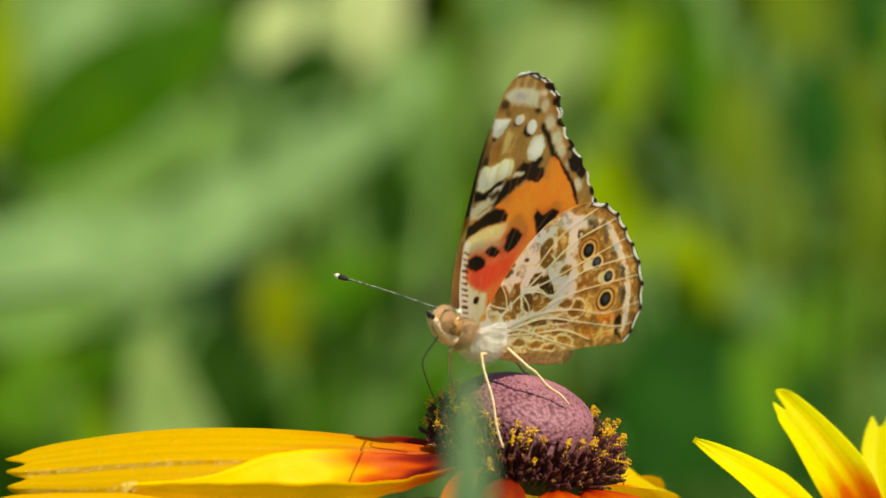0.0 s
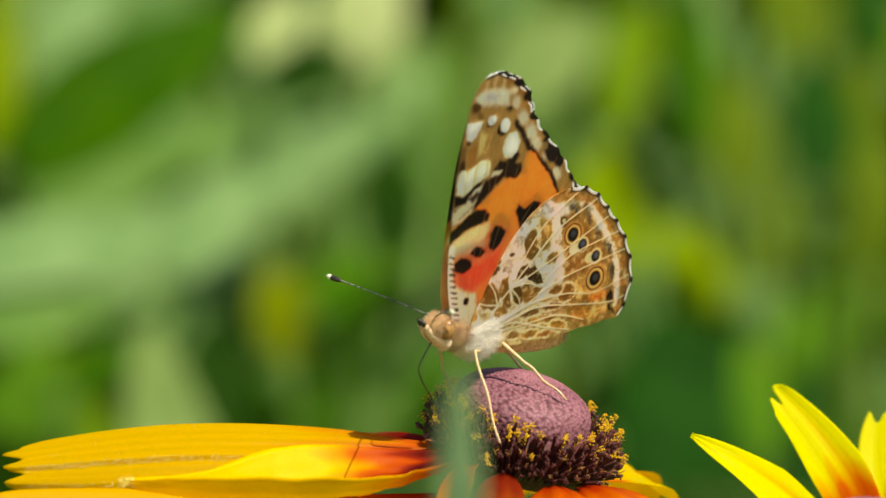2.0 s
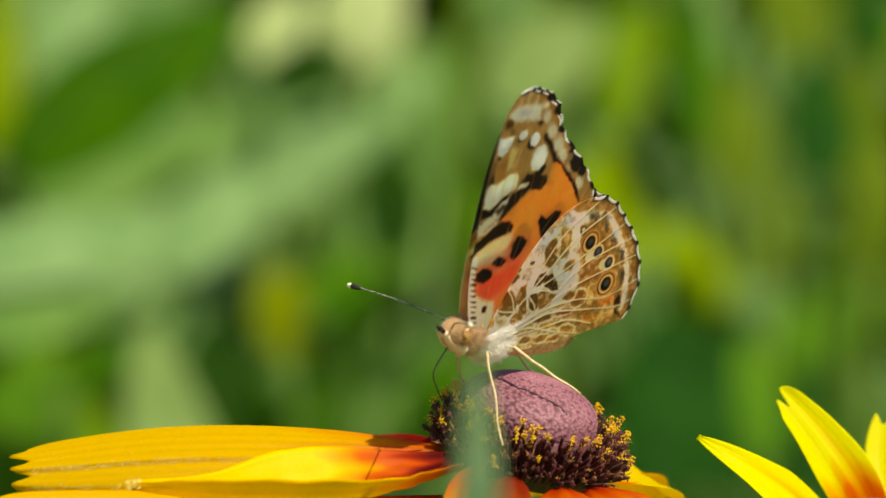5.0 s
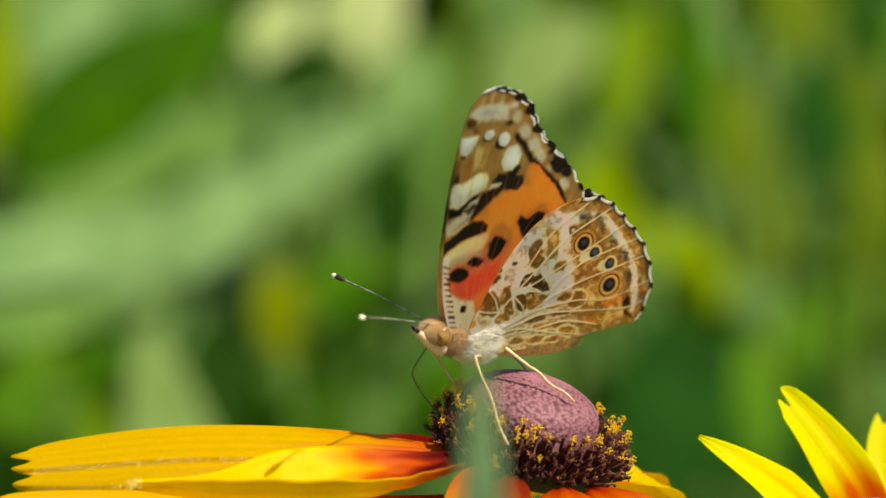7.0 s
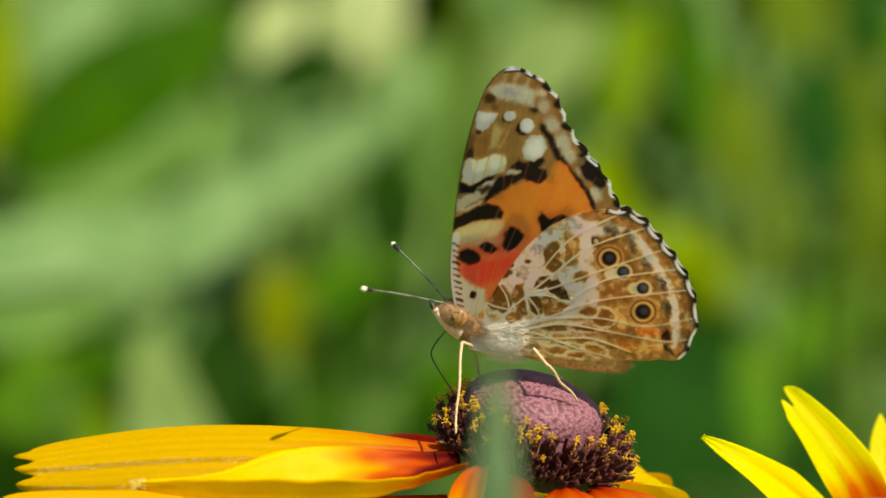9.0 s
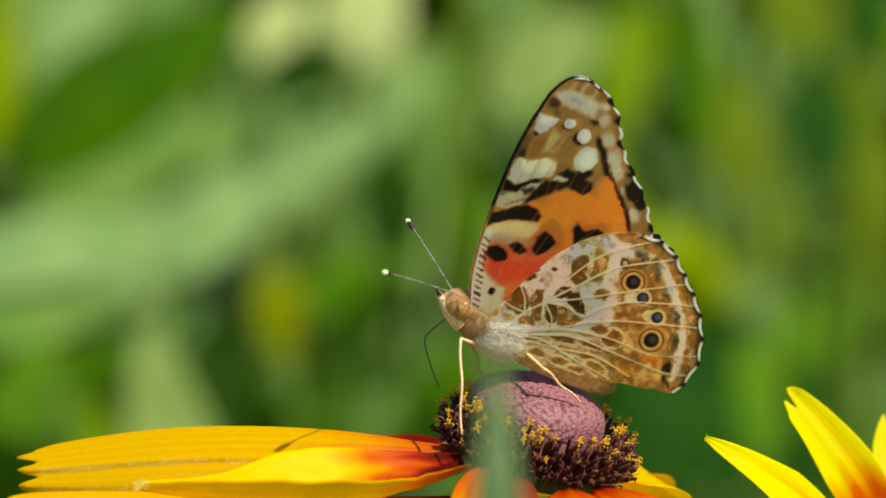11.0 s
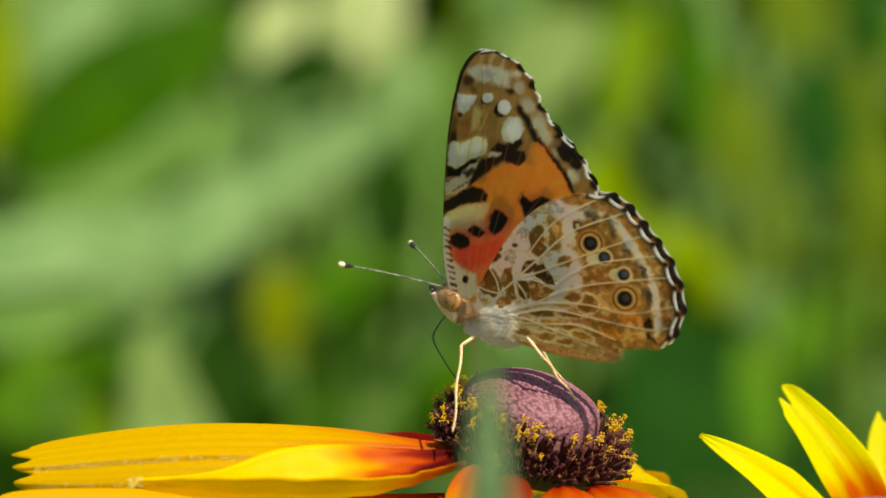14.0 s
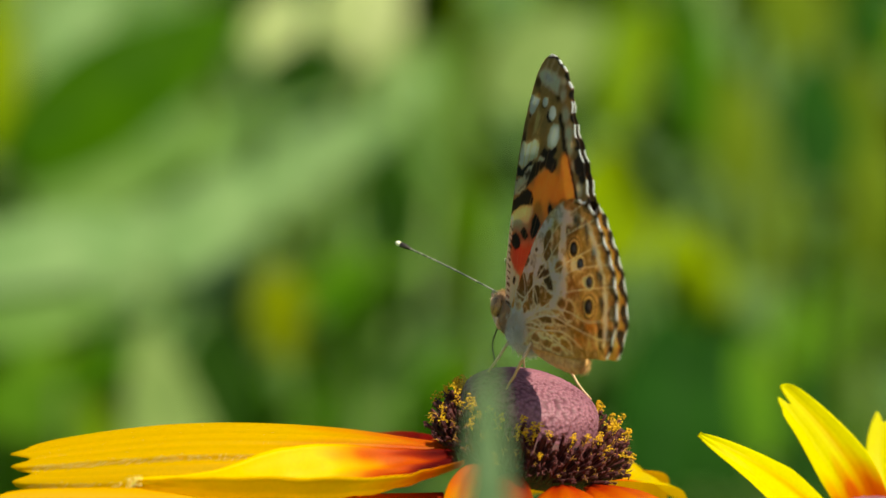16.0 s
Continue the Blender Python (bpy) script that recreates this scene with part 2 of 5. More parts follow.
def fore_under(x, y):
    px, py = fore_plan(x, y)
    w = Drawing(px, py, (154, 120, 68), 3)
    # tip: brown with pale rays and a grey bloom
    for a, c in (((896, 122), (888, 146)), ((914, 128), (904, 150)), ((932, 138), (924, 160)), ((948, 152), (938, 176))):
        w.line([a, c], 5, (206, 182, 138), 6, 0.6)
    w.area([(866, 150), (884, 144), (905, 149), (926, 154), (942, 164), (940, 188), (924, 184), (904, 176), (884, 170), (870, 160)], (198, 186, 164), 9)
    w.oval(900, 160, 16, 7, 20, (164, 164, 170), 8, 0.7)
    w.oval(868, 168, 9, 9, 30, (84, 58, 28), 7)
    w.oval(878, 186, 9, 5, 50, (104, 76, 36), 6)
    w.area([(848, 190), (862, 192), (881, 198), (876, 208), (868, 216), (858, 223), (849, 216)], (232, 222, 206), 5)
    w.line([(866, 194), (862, 216)], 2, (150, 118, 74), 3, 0.7)
    w.oval(852, 224, 5, 4, 0, (70, 50, 28), 3)
    w.area([(870, 228), (880, 214), (892, 224), (882, 250), (866, 258)], (194, 172, 112), 9, 0.8)
    w.area([(850, 244), (874, 220), (866, 262), (851, 274)], (152, 104, 46), 6, 0.8)
    w.line([(905, 218), (884, 256)], 2.5, (196, 160, 92), 3, 0.7)
    w.oval(838, 262, 6, 16, 8, (66, 46, 26), 5)
    w.oval(842, 236, 5, 12, 10, (120, 88, 44), 5)
    # border fields
    w.line([(945, 140), (966, 164), (984, 195), (1000, 228), (1014, 252)], 20, (142, 98, 44), 8)
    for cx, cy, p, q, t in ((956, 190, 8, 11, -20), (952, 168, 7, 6, 0), (969, 222, 10, 14, -30), (985, 254, 11, 16, -30), (1002, 280, 9, 15, -40), (1028, 311, 7, 9, -40), (1052, 352, 11, 13, -20)):
        w.oval(cx, cy, p, q, t, (200, 186, 162), 8, 0.9)
    w.oval(941, 196, 7, 4, 30, (66, 46, 26), 4)
    w.line([(953, 225), (962, 241), (972, 260), (984, 280), (1002, 298), (1016, 315), (1030, 335), (1042, 352), (1050, 385)], 10, (46, 32, 22), 5)
    w.area([(1018, 278), (1034, 264), (1050, 288), (1066, 315), (1071, 336), (1060, 346), (1045, 330), (1028, 318), (1022, 300)], (40, 29, 24), 6)
    w.oval(1024, 292, 8, 7, 40, (150, 120, 76), 6, 0.8)
    # white spots with their dark crescents
    w.oval(899, 204, 10, 9, 0, (74, 52, 28), 3)
    w.oval(902, 201, 9, 8, 0, WHITE)
    w.oval(924, 225, 12, 13, 20, (40, 29, 20), 3)
    w.oval(929, 221, 10, 12, 10, WHITE)
    w.area([(905, 292), (918, 277), (932, 285), (946, 274), (957, 272), (963, 286), (956, 295), (969, 301), (971, 320), (958, 326), (940, 318), (918, 309), (926, 299)], (44, 31, 24), 5)
    w.area([(922, 262), (927, 246), (936, 238), (950, 239), (957, 250), (962, 264), (955, 278), (944, 284), (934, 280), (926, 274)], (240, 216, 174), 4)
    w.area([(826, 274), (838, 268), (850, 275), (862, 272), (878, 264), (893, 268), (899, 280), (896, 296), (880, 304), (862, 312), (845, 318), (828, 309)], (240, 212, 170), 4)
    w.area([(904, 294), (926, 298), (918, 306), (902, 304)], (232, 208, 178), 4)
    for a, b in (((851, 270), (845, 318)), ((870, 266), (862, 312)), ((893, 266), (886, 306))):
        w.line([a, b], 3, (168, 136, 86), 3, 0.85)
    w.line([(868, 282), (880, 272), (893, 276)], 3, (196, 168, 120), 5, 0.6)
    w.area([(818, 338), (850, 331), (876, 324), (862, 352), (840, 362), (816, 364)], (190, 178, 150), 5)
    for k in range(14):
        w.oval(824 + 46 * ((k * 0.618) % 1), 334 + 24 * ((k * 0.381 + 0.2) % 1), 2.2, 1.6, 40, (92, 76, 56), 2, 0.8)
    w.area([(822, 309), (840, 318), (855, 312), (868, 303), (886, 301), (878, 312), (860, 318), (848, 331), (824, 331)], BLACK, 4)
    w.area([(850, 330), (868, 314), (886, 311), (876, 325), (858, 336)], (196, 186, 168), 4)
    w.area([(852, 326), (872, 318), (880, 324), (862, 336)], (70, 54, 38), 5)
    w.area([(888, 305), (925, 302), (934, 309), (906, 326), (890, 334), (872, 349), (860, 352), (872, 330)], (40, 28, 20), 6)
    # orange field
    w.area([(870, 350), (905, 329), (940, 319), (960, 327), (976, 310), (978, 290), (990, 288), (1005, 301), (1018, 325), (1034, 346), (1048, 380), (1066, 430), (1000, 490), (900, 540), (860, 505),
            (842, 470), (844, 432), (890, 410), (900, 395), (896, 372)], (236, 126, 48), 5)
    w.oval(1000, 395, 40, 18, 60, (226, 104, 36), 20, 0.5)
    w.oval(880, 460, 70, 45, -35, (232, 96, 66), 40, 0.95)
    w.area([(846, 446), (880, 456), (905, 450), (930, 440), (915, 476), (885, 492), (860, 498), (842, 486), (837, 466)], (226, 70, 48), 10, 0.9)
    w.area([(816, 396), (830, 390), (865, 383), (896, 383), (901, 395), (890, 410), (870, 416), (840, 422), (816, 428)], (240, 170, 136), 8)
    w.oval(866, 420, 26, 8, 0, (240, 156, 122), 9, 0.8)
    w.area([(815, 376), (825, 370), (845, 362), (860, 354), (873, 351), (891, 357), (899, 370), (896, 381), (870, 381), (850, 383), (830, 391), (814, 397)], BLACK, 4)
    w.area([(827, 436), (845, 430), (861, 440), (866, 453), (855, 461), (840, 459), (827, 449)], BLACK, 4)
    w.area([(860, 427), (871, 419), (884, 426), (894, 436), (884, 443), (872, 440)], BLACK, 4)
    w.area([(901, 408), (912, 395), (928, 404), (937, 416), (922, 436), (909, 442), (899, 428)], BLACK, 4)
    w.area([(955, 388), (962, 374), (978, 389), (997, 380), (1013, 392), (989, 419), (968, 426)], BLACK, 4)
    held = w.x, w.y
    w.x, w.y = x, y
    for v in FORE_VEINS:
        w.line([tuple(p.xy) for p in bend([(*q, 0) for q in v], 14)], 1.6, (176, 122, 70), 2, 0.32)
    w.x, w.y = held
    # root and leading edge
    w.area([(816, 462), (846, 494), (872, 508), (870, 610), (815, 610)], (222, 202, 166), 8)
    w.oval(852, 514, 7, 8, 0, BLACK)
    w.line([(860, 470), (852, 600)], 2.5, (150, 118, 80), 4, 0.6)
    w.line([(818, 408), (815, 450), (818, 490), (823, 530), (834, 580)], 18, (230, 222, 208), 4)
    for k in range(14):
        yy = 420 + 11 * k
        w.line([(817 + 0.07 * (yy - 420), yy), (826 + 0.09 * (yy - 420), yy + 5)], 3.6 + 1.4 * (k % 3 == 0), (58, 48, 42), 2)
    w.line([(846, 190), (832, 250), (823, 310), (818, 350), (814, 400)], 4, (70, 56, 34), 4, 0.8)
    return w


FORE_WHITE = ((108, 114), (119, 127), (131, 141), (159, 171), (195, 217), (238, 261), (282, 303), (334, 362), (384, 396))


def fore_fringe(w, rim, y, wide=4.2):
    """Narrow fringe: dark blots at the vein ends, white arcs between."""
    white = np.zeros(len(y), bool)
    for a, b in FORE_WHITE:
        white |= (y > a) & (y < b)
    gap = np.array([0.5 * (a[1] + b[0]) for a, b in zip(FORE_WHITE, FORE_WHITE[1:])])
    near = np.abs(y[:, None] - gap[None]).min(1)
    w.lay(np.hypot(rim / 11, near / 10) * 10 - 9, (34, 25, 20), 5)
    w.lay(np.where(white, rim - wide, 30), (250, 243, 228), 3)


def hind_fringe(w, rim, along, blot, wide=4.4):
    """Scalloped white fringe with a dark line inside it and blots at the vein ends."""
    beat = np.abs((along * 8.5 + 0.5) % 1 - 0.5)
    w.lay(np.abs(rim - 7.0) - 1.6, (52, 38, 28), 3, 0.8)
    w.lay(rim - wide, (250, 243, 228), 3)
    w.lay(np.hypot(rim / (10 if wide > 4 else 17), beat / blot) * 6 - 5.2, (40, 29, 22), 4)


def fore_over(x, y):
    w = Drawing(x, y, (244, 146, 46), 5, 9)
    w.area([(840, 600), (842, 440), (870, 440), (900, 520), (960, 540), (900, 620)], (150, 98, 52), 30)
    w.area([(800, 366), (846, 372), (880, 358), (900, 340), (936, 350), (940, 322), (962, 306), (1002, 322), (1020, 330), (1030, 292), (1050, 294), (1066, 330), (1078, 372), (1088, 440),
            (1180, 420), (1120, 300), (1060, 180), (960, 80), (850, 160)], BLACK, 6)
    w.area([(850, 384), (936, 372), (946, 388), (900, 408), (850, 416)], (250, 184, 100), 8)
    w.area([(846, 412), (884, 402), (908, 424), (892, 450), (862, 446)], BLACK, 5)
    w.area([(890, 414), (918, 412), (944, 372), (966, 376), (978, 404), (968, 432), (930, 446), (902, 440)], BLACK, 5)
    w.area([(984, 386), (990, 366), (1012, 380), (1040, 366), (1056, 392), (1026, 430), (998, 434)], BLACK, 5)
    for cx, cy, p, q in ((966, 194, 7, 8), (988, 216, 9, 10), (996, 260, 14, 18), (918, 192, 9, 13), (934, 186, 6, 9), (956, 140, 3, 5), (972, 144, 3, 5), (990, 156, 3, 5)):
        w.oval(cx, cy, p, q, 25, WHITE)
    w.area([(886, 272), (902, 264), (914, 268), (912, 290), (890, 294)], WHITE, 4)
    w.area([(917, 266), (934, 260), (946, 270), (942, 288), (918, 292)], WHITE, 4)
    for k in range(7):
        w.oval(1014 + 14 * k, 160 + 38 * k, 6, 4, 60, (206, 150, 84), 4)
    for v in FORE_VEINS:
        w.line(v, 2.0, (90, 50, 20), 2, 0.6)
    return w


def eyespot(w, x, y, r, ring=True):
    if ring:
        w.oval(x, y, r * 1.26, r * 1.2, 0, (168, 128, 74), 4)
        w.oval(x, y, r * 1.06, r * 1.04, 0, (50, 36, 24), 2.5)
        w.oval(x, y, r * 0.9, r * 0.9, 0, (198, 164, 104), 2.5)
        w.oval(x, y, r * 0.66, r * 0.68, 0, (30, 23, 20), 3)
        w.oval(x + 1, y - 1, r * 0.3, r * 0.3, 0, (70, 76, 90), 5, 0.8)
    else:
        w.oval(x, y, r * 1.35, r * 1.35, 0, (214, 190, 146), 4)
        w.oval(x, y, r, r, 0, (44, 36, 32), 3)
        w.oval(x + 1, y - 1, r * 0.5, r * 0.5, 0, (84, 94, 112), 5, 0.9)


def hind_under(x, y):
    w = Drawing(x, y, (160, 126, 74), 3.2, 21)
    brown, amber, pitch = (140, 100, 42), (190, 138, 58), (74, 52, 28)
    # inner half: cream ground
    w.area([(850, 600), (900, 500), (985, 432), (1045, 402), (1075, 430), (1085, 520), (1075, 600), (1085, 660), (960, 640)], (220, 204, 170), 14)
    w.area([(912, 480), (950, 455), (985, 435), (1000, 440), (985, 480), (965, 500), (945, 525), (925, 500)], (226, 216, 200), 10)
    w.area([(945, 500), (962, 500), (958, 525), (960, 560), (948, 560), (935, 525)], brown, 5)
    w.area([(894, 508), (925, 498), (936, 520), (936, 545), (915, 550), (893, 535)], brown, 4)
    w.oval(908, 506, 13, 7, -10, (84, 60, 36), 6, 0.8)
    w.oval(880, 545, 7, 12, 0, amber)
    w.area([(918, 556), (944, 548), (949, 566), (924, 571)], (166, 120, 56), 4)
    w.oval(902, 556, 11, 8, 0, (190, 160, 110), 4)
    w.oval(975, 543, 17, 25, -12, (232, 214, 172), 4)
    w.oval(975, 543, 12, 20, -12, (104, 76, 36), 3)
    w.area([(986, 530), (1008, 540), (1032, 552), (1012, 566), (986, 566)], (150, 106, 46), 4)
    w.area([(975, 514), (984, 495), (1004, 492), (1009, 505), (992, 519)], pitch, 3)
    w.area([(998, 518), (1002, 508), (1018, 502), (1030, 526), (1034, 546), (1016, 540)], pitch, 3)
    w.area([(988, 528), (1000, 524), (1014, 540), (1004, 545)], (116, 82, 40), 3)
    w.oval(1018, 462, 17, 30, 8, (134, 98, 46), 4)
    w.oval(1047, 450, 18, 34, 8, (170, 136, 74), 5)
    w.oval(1034, 455, 4, 34, 6, (214, 194, 150), 4)
    w.area([(950, 470), (966, 468), (976, 486), (966, 498), (950, 488)], (168, 158, 150), 5)
    w.oval(935, 481, 10, 6, -35, (96, 78, 60), 3)
    w.oval(945, 467, 6, 5, 0, (60, 48, 40), 3)
    w.oval(974, 464, 5, 4, 0, (70, 60, 52), 3)
    w.oval(1000, 432, 14, 22, 40, (190, 184, 176), 8)
    w.area([(1034, 512), (1078, 504), (1086, 520), (1062, 540), (1038, 554)], (238, 214, 188), 5)
    w.area([(1068, 436), (1086, 432), (1086, 478), (1072, 486)], (236, 218, 192), 5)
    w.oval(1058, 505, 16, 10, -10, (166, 124, 62), 4)
    w.area([(905, 590), (1000, 574), (1088, 588), (1112, 664), (1000, 652), (930, 628)], (162, 130, 80), 14, 0.75)
    # net of amber cells below the main veins
    for cx, cy, p, q, turn, c in ((1000, 590, 22, 7, 10, (136, 102, 54)), (1050, 598, 20, 7, 14, (128, 96, 52)), (975, 603, 17, 6, 12, (168, 128, 62)), (1012, 610, 17, 8, 14, (186, 140, 56)),
                                  (1045, 622, 15, 8, 24, (158, 118, 62)), (960, 618, 16, 7, 16, (160, 126, 80)), (1000, 632, 18, 8, 14, (160, 116, 58)), (1062, 642, 16, 10, 28, (166, 120, 52)),
                                  (1030, 645, 14, 6, 14, (170, 116, 54)), (1085, 585, 15, 18, 0, (146, 104, 50)), (1060, 570, 13, 10, 0, (142, 104, 56)), (1040, 580, 10, 7, 8, (180, 140, 84))):
        w.oval(cx, cy, p * 1.35 + 2.5, q * 0.95 + 3, turn, (232, 214, 172), 3, 0.95)
        w.oval(cx, cy, p * 1.35, q * 0.95, turn, c, 5)
    # outer fields
    w.area([(1088, 432), (1120, 440), (1146, 480), (1150, 516), (1088, 522)], (146, 106, 52), 8)
    w.area([(1084, 530), (1136, 526), (1180, 536), (1176, 566), (1084, 560)], (156, 112, 60), 7)
    w.area([(1100, 566), (1180, 568), (1176, 612), (1110, 612)], (200, 160, 98), 10)
    w.area([(1110, 612), (1138, 606), (1150, 622), (1120, 630)], (150, 104, 46), 5)
    w.oval(1160, 622, 24, 9, 8, (214, 128, 50), 8)
    w.oval(1120, 644, 28, 9, 14, (206, 138, 66), 6)
    w.oval(1150, 652, 26, 9, 10, (214, 160, 100), 6)
    w.oval(1110, 628, 20, 6, 16, (166, 118, 56), 5)
    w.oval(1084, 416, 36, 19, 14, (200, 198, 194), 10)
    w.oval(1108, 416, 12, 9, 20, (142, 132, 124), 5)
    for cx, cy, p, q in ((1116, 428, 7, 9), (1128, 440, 8, 7), (1112, 412, 6, 4), (1126, 412, 9, 4)):
        w.oval(cx, cy, p, q, 40, (84, 80, 84), 4)
    w.line([(1140, 425), (1166, 455), (1184, 500), (1204, 550), (1206, 600), (1198, 655)], 15, (226, 214, 196), 7, 0.9)
    for cx, cy, p, t in ((1146, 438, 9, 55), (1153, 468, 14, 75), (1169, 504, 14, 75), (1193, 545, 15, 84), (1194, 591, 17, 95)):
        w.oval(cx, cy, p, 6, t, (104, 84, 72), 4)
    w.line([(1085, 398), (1130, 410), (1172, 436), (1194, 480), (1214, 530), (1224, 580), (1222, 630), (1205, 665)], 22, (168, 120, 60), 7, 0.9)
    w.line([(1100, 393), (1140, 404), (1176, 428), (1198, 466), (1218, 505), (1232, 560), (1234, 610), (1214, 655)], 7, (120, 74, 30), 4, 0.8)
    w.area([(1176, 630), (1188, 622), (1192, 640), (1184, 650), (1194, 674), (1176, 660)], (36, 26, 24), 3)
    # fine cream mottling and shading between the veins
    m = grain(w.x, w.y, 9, 61) * 0.6 + grain(w.x, w.y, 4, 62) * 0.4
    w.lay((0.66 - m) * 40, (222, 204, 164), 6, 0.3)
    w.lay((m - 0.4) * 40, (104, 76, 40), 6, 0.45)
    w.c = (w.c * 0.94 + w.c.mean(1, keepdims=True) * 0.06) ** np.array((1.04, 1.0, 1.08)) * np.array((0.98, 1.02, 1.12))
    w.c *= 0.68 + 0.38 * np.clip(w.c.mean(1, keepdims=True) / 0.42, 0, 1.5)   # deepen the browns beside the cream veins
    w.x, w.y = x * 0.8 + w.x * 0.2, y * 0.8 + w.y * 0.2
    eyespot(w, 1110, 480, 20)
    w.oval(1110, 508, 12, 10, 0, (226, 200, 158), 4)
    eyespot(w, 1130, 508, 11, False)
    w.oval(1142, 540, 10, 10, 0, (232, 196, 146), 4)
    eyespot(w, 1158, 543, 11, False)
    eyespot(w, 1152, 585, 21)
    w.oval(1092, 447, 8, 9, 0, (84, 58, 34), 3)
    w.oval(1093, 446, 4, 4, 0, (206, 176, 130), 2)
    w.x, w.y = x, y
    for k, v in enumerate(HIND_VEINS):
        d, s = w.reach([tuple(p.xy) for p in bend([(*q, 0) for q in v], 14)])
        w.lay(d - (1.7 - 0.8 * s) * (0.8 if k > 8 else 1), CREAM, 2.2, 0.95 - 0.3 * s.mean())
    w.area([(850, 620), (862, 575), (895, 560), (925, 578), (935, 608), (900, 630)], (232, 222, 208), 14, 0.75)
    return w


def hind_over(x, y):
    w = Drawing(x, y, (240, 142, 44), 5, 33)
    w.oval(945, 575, 150, 75, -15, (142, 102, 64), 50)
    w.oval(1000, 640, 110, 26, 8, (206, 170, 120), 24)
    w.area([(985, 425), (1060, 395), (1082, 420), (1000, 480)], (112, 78, 50), 14)
    w.area([(1010, 480), (1052, 452), (1072, 520), (1044, 556), (1016, 540)], (96, 58, 32), 12)
    for cx, cy, p in ((1108, 478, 12), (1128, 508, 11), (1152, 543, 11), (1146, 585, 13), (1092, 447, 10), (1128, 622, 10)):
        w.oval(cx, cy, p, p * 0.9, 0, BLACK)
    for cx, cy in ((1126, 424, ), (1152, 452), (1172, 492), (1188, 535), (1190, 580), (1180, 622)):
        w.oval(cx, cy, 14, 8, 60, BLACK, 4)
    for cx, cy in ((1150, 408), (1180, 436), (1200, 475), (1218, 515), (1228, 560), (1228, 605), (1212, 645)):
        w.oval(cx, cy, 18, 14, 60, BLACK)
    w.streak(850, 605, 0.3)
    for v in HIND_VEINS:
        w.line(v, 2.0, (110, 62, 24), 2, 0.5)
    return w


def through_points(s, knots):
    """Smooth values at s through (position, value) knots."""
    k = np.array(knots, float)
    x = np.interp(s, k[:, 0], np.arange(len(k)))
    i = np.clip(np.floor(x).astype(int), 0, len(k) - 2)
    t = x - i
    v = np.concatenate([[2 * k[0, 1] - k[1, 1]], k[:, 1], [2 * k[-1, 1] - k[-2, 1]]])
    a, b, c, d = v[i], v[i + 1], v[i + 2], v[i + 3]
    return 0.5 * (2 * b + (c - a) * t + (2 * a - 5 * b + 4 * c - d) * t * t + (3 * b - a - 3 * c + d) * t ** 3)


LEAN = radians(2.9)


def wing_space(x, y, fore):
    """Sheet units of the wing drawing to the wing's own plane, in metres from its root."""
    u, v = (x - 925) / 0.963, 597 - y
    if fore:
        v = v - 0.045 * np.maximum(260 - y, 0)
        c, s = math.cos(-LEAN), math.sin(-LEAN)
        u, v = u * c - v * s, u * s + v * c
    return u * UNIT, v * UNIT


def fore_outline(n, m):
    """Points of the forewing: rows from the tip to the root."""
    s = np.linspace(0, 1, n)
    yy = 109 + (604 - 109) * (s ** 1.5 * 0.5 + s * 0.5)
    left = through_points(yy, [(109, 966), (112, 956), (118, 945), (128, 934), (145, 921), (165, 911), (200, 896), (250, 879), (300, 865), (350, 853), (400, 843), (450, 835), (500, 832), (550, 837), (604, 852)])
    right = through_points(yy, [(109, 968), (113, 982), (120, 995), (133, 1012), (155, 1031), (185, 1044), (215, 1050), (250, 1063), (280, 1082), (310, 1099), (340, 1113), (370, 1123), (392, 1128), (420, 1100), (470, 1010), (540, 930), (604, 880)])
    edge = np.clip((yy - 112) / 20, 0, 1) * np.clip((400 - yy) / 20, 0, 1)
    right = right + edge * 2.5 * np.sin(yy / 33 * 2 * math.pi)
    t = np.linspace(0, 1, m)[None, :]
    x = left[:, None] * (1 - t) + right[:, None] * t
    y = np.repeat(yy[:, None], m, 1) + 0 * x
    rim = (1 - t) * (right - left)[:, None]
    rim = np.where(y > 395, 99, rim)
    rim = np.minimum(rim, np.where(x > 955, (y - 109) * 1.2, 99))
    along = np.clip((y - 109) / 290, 0, 1)
    depth = np.minimum(t, 1 - t) * (right - left)[:, None]
    return x, y, rim, along, depth


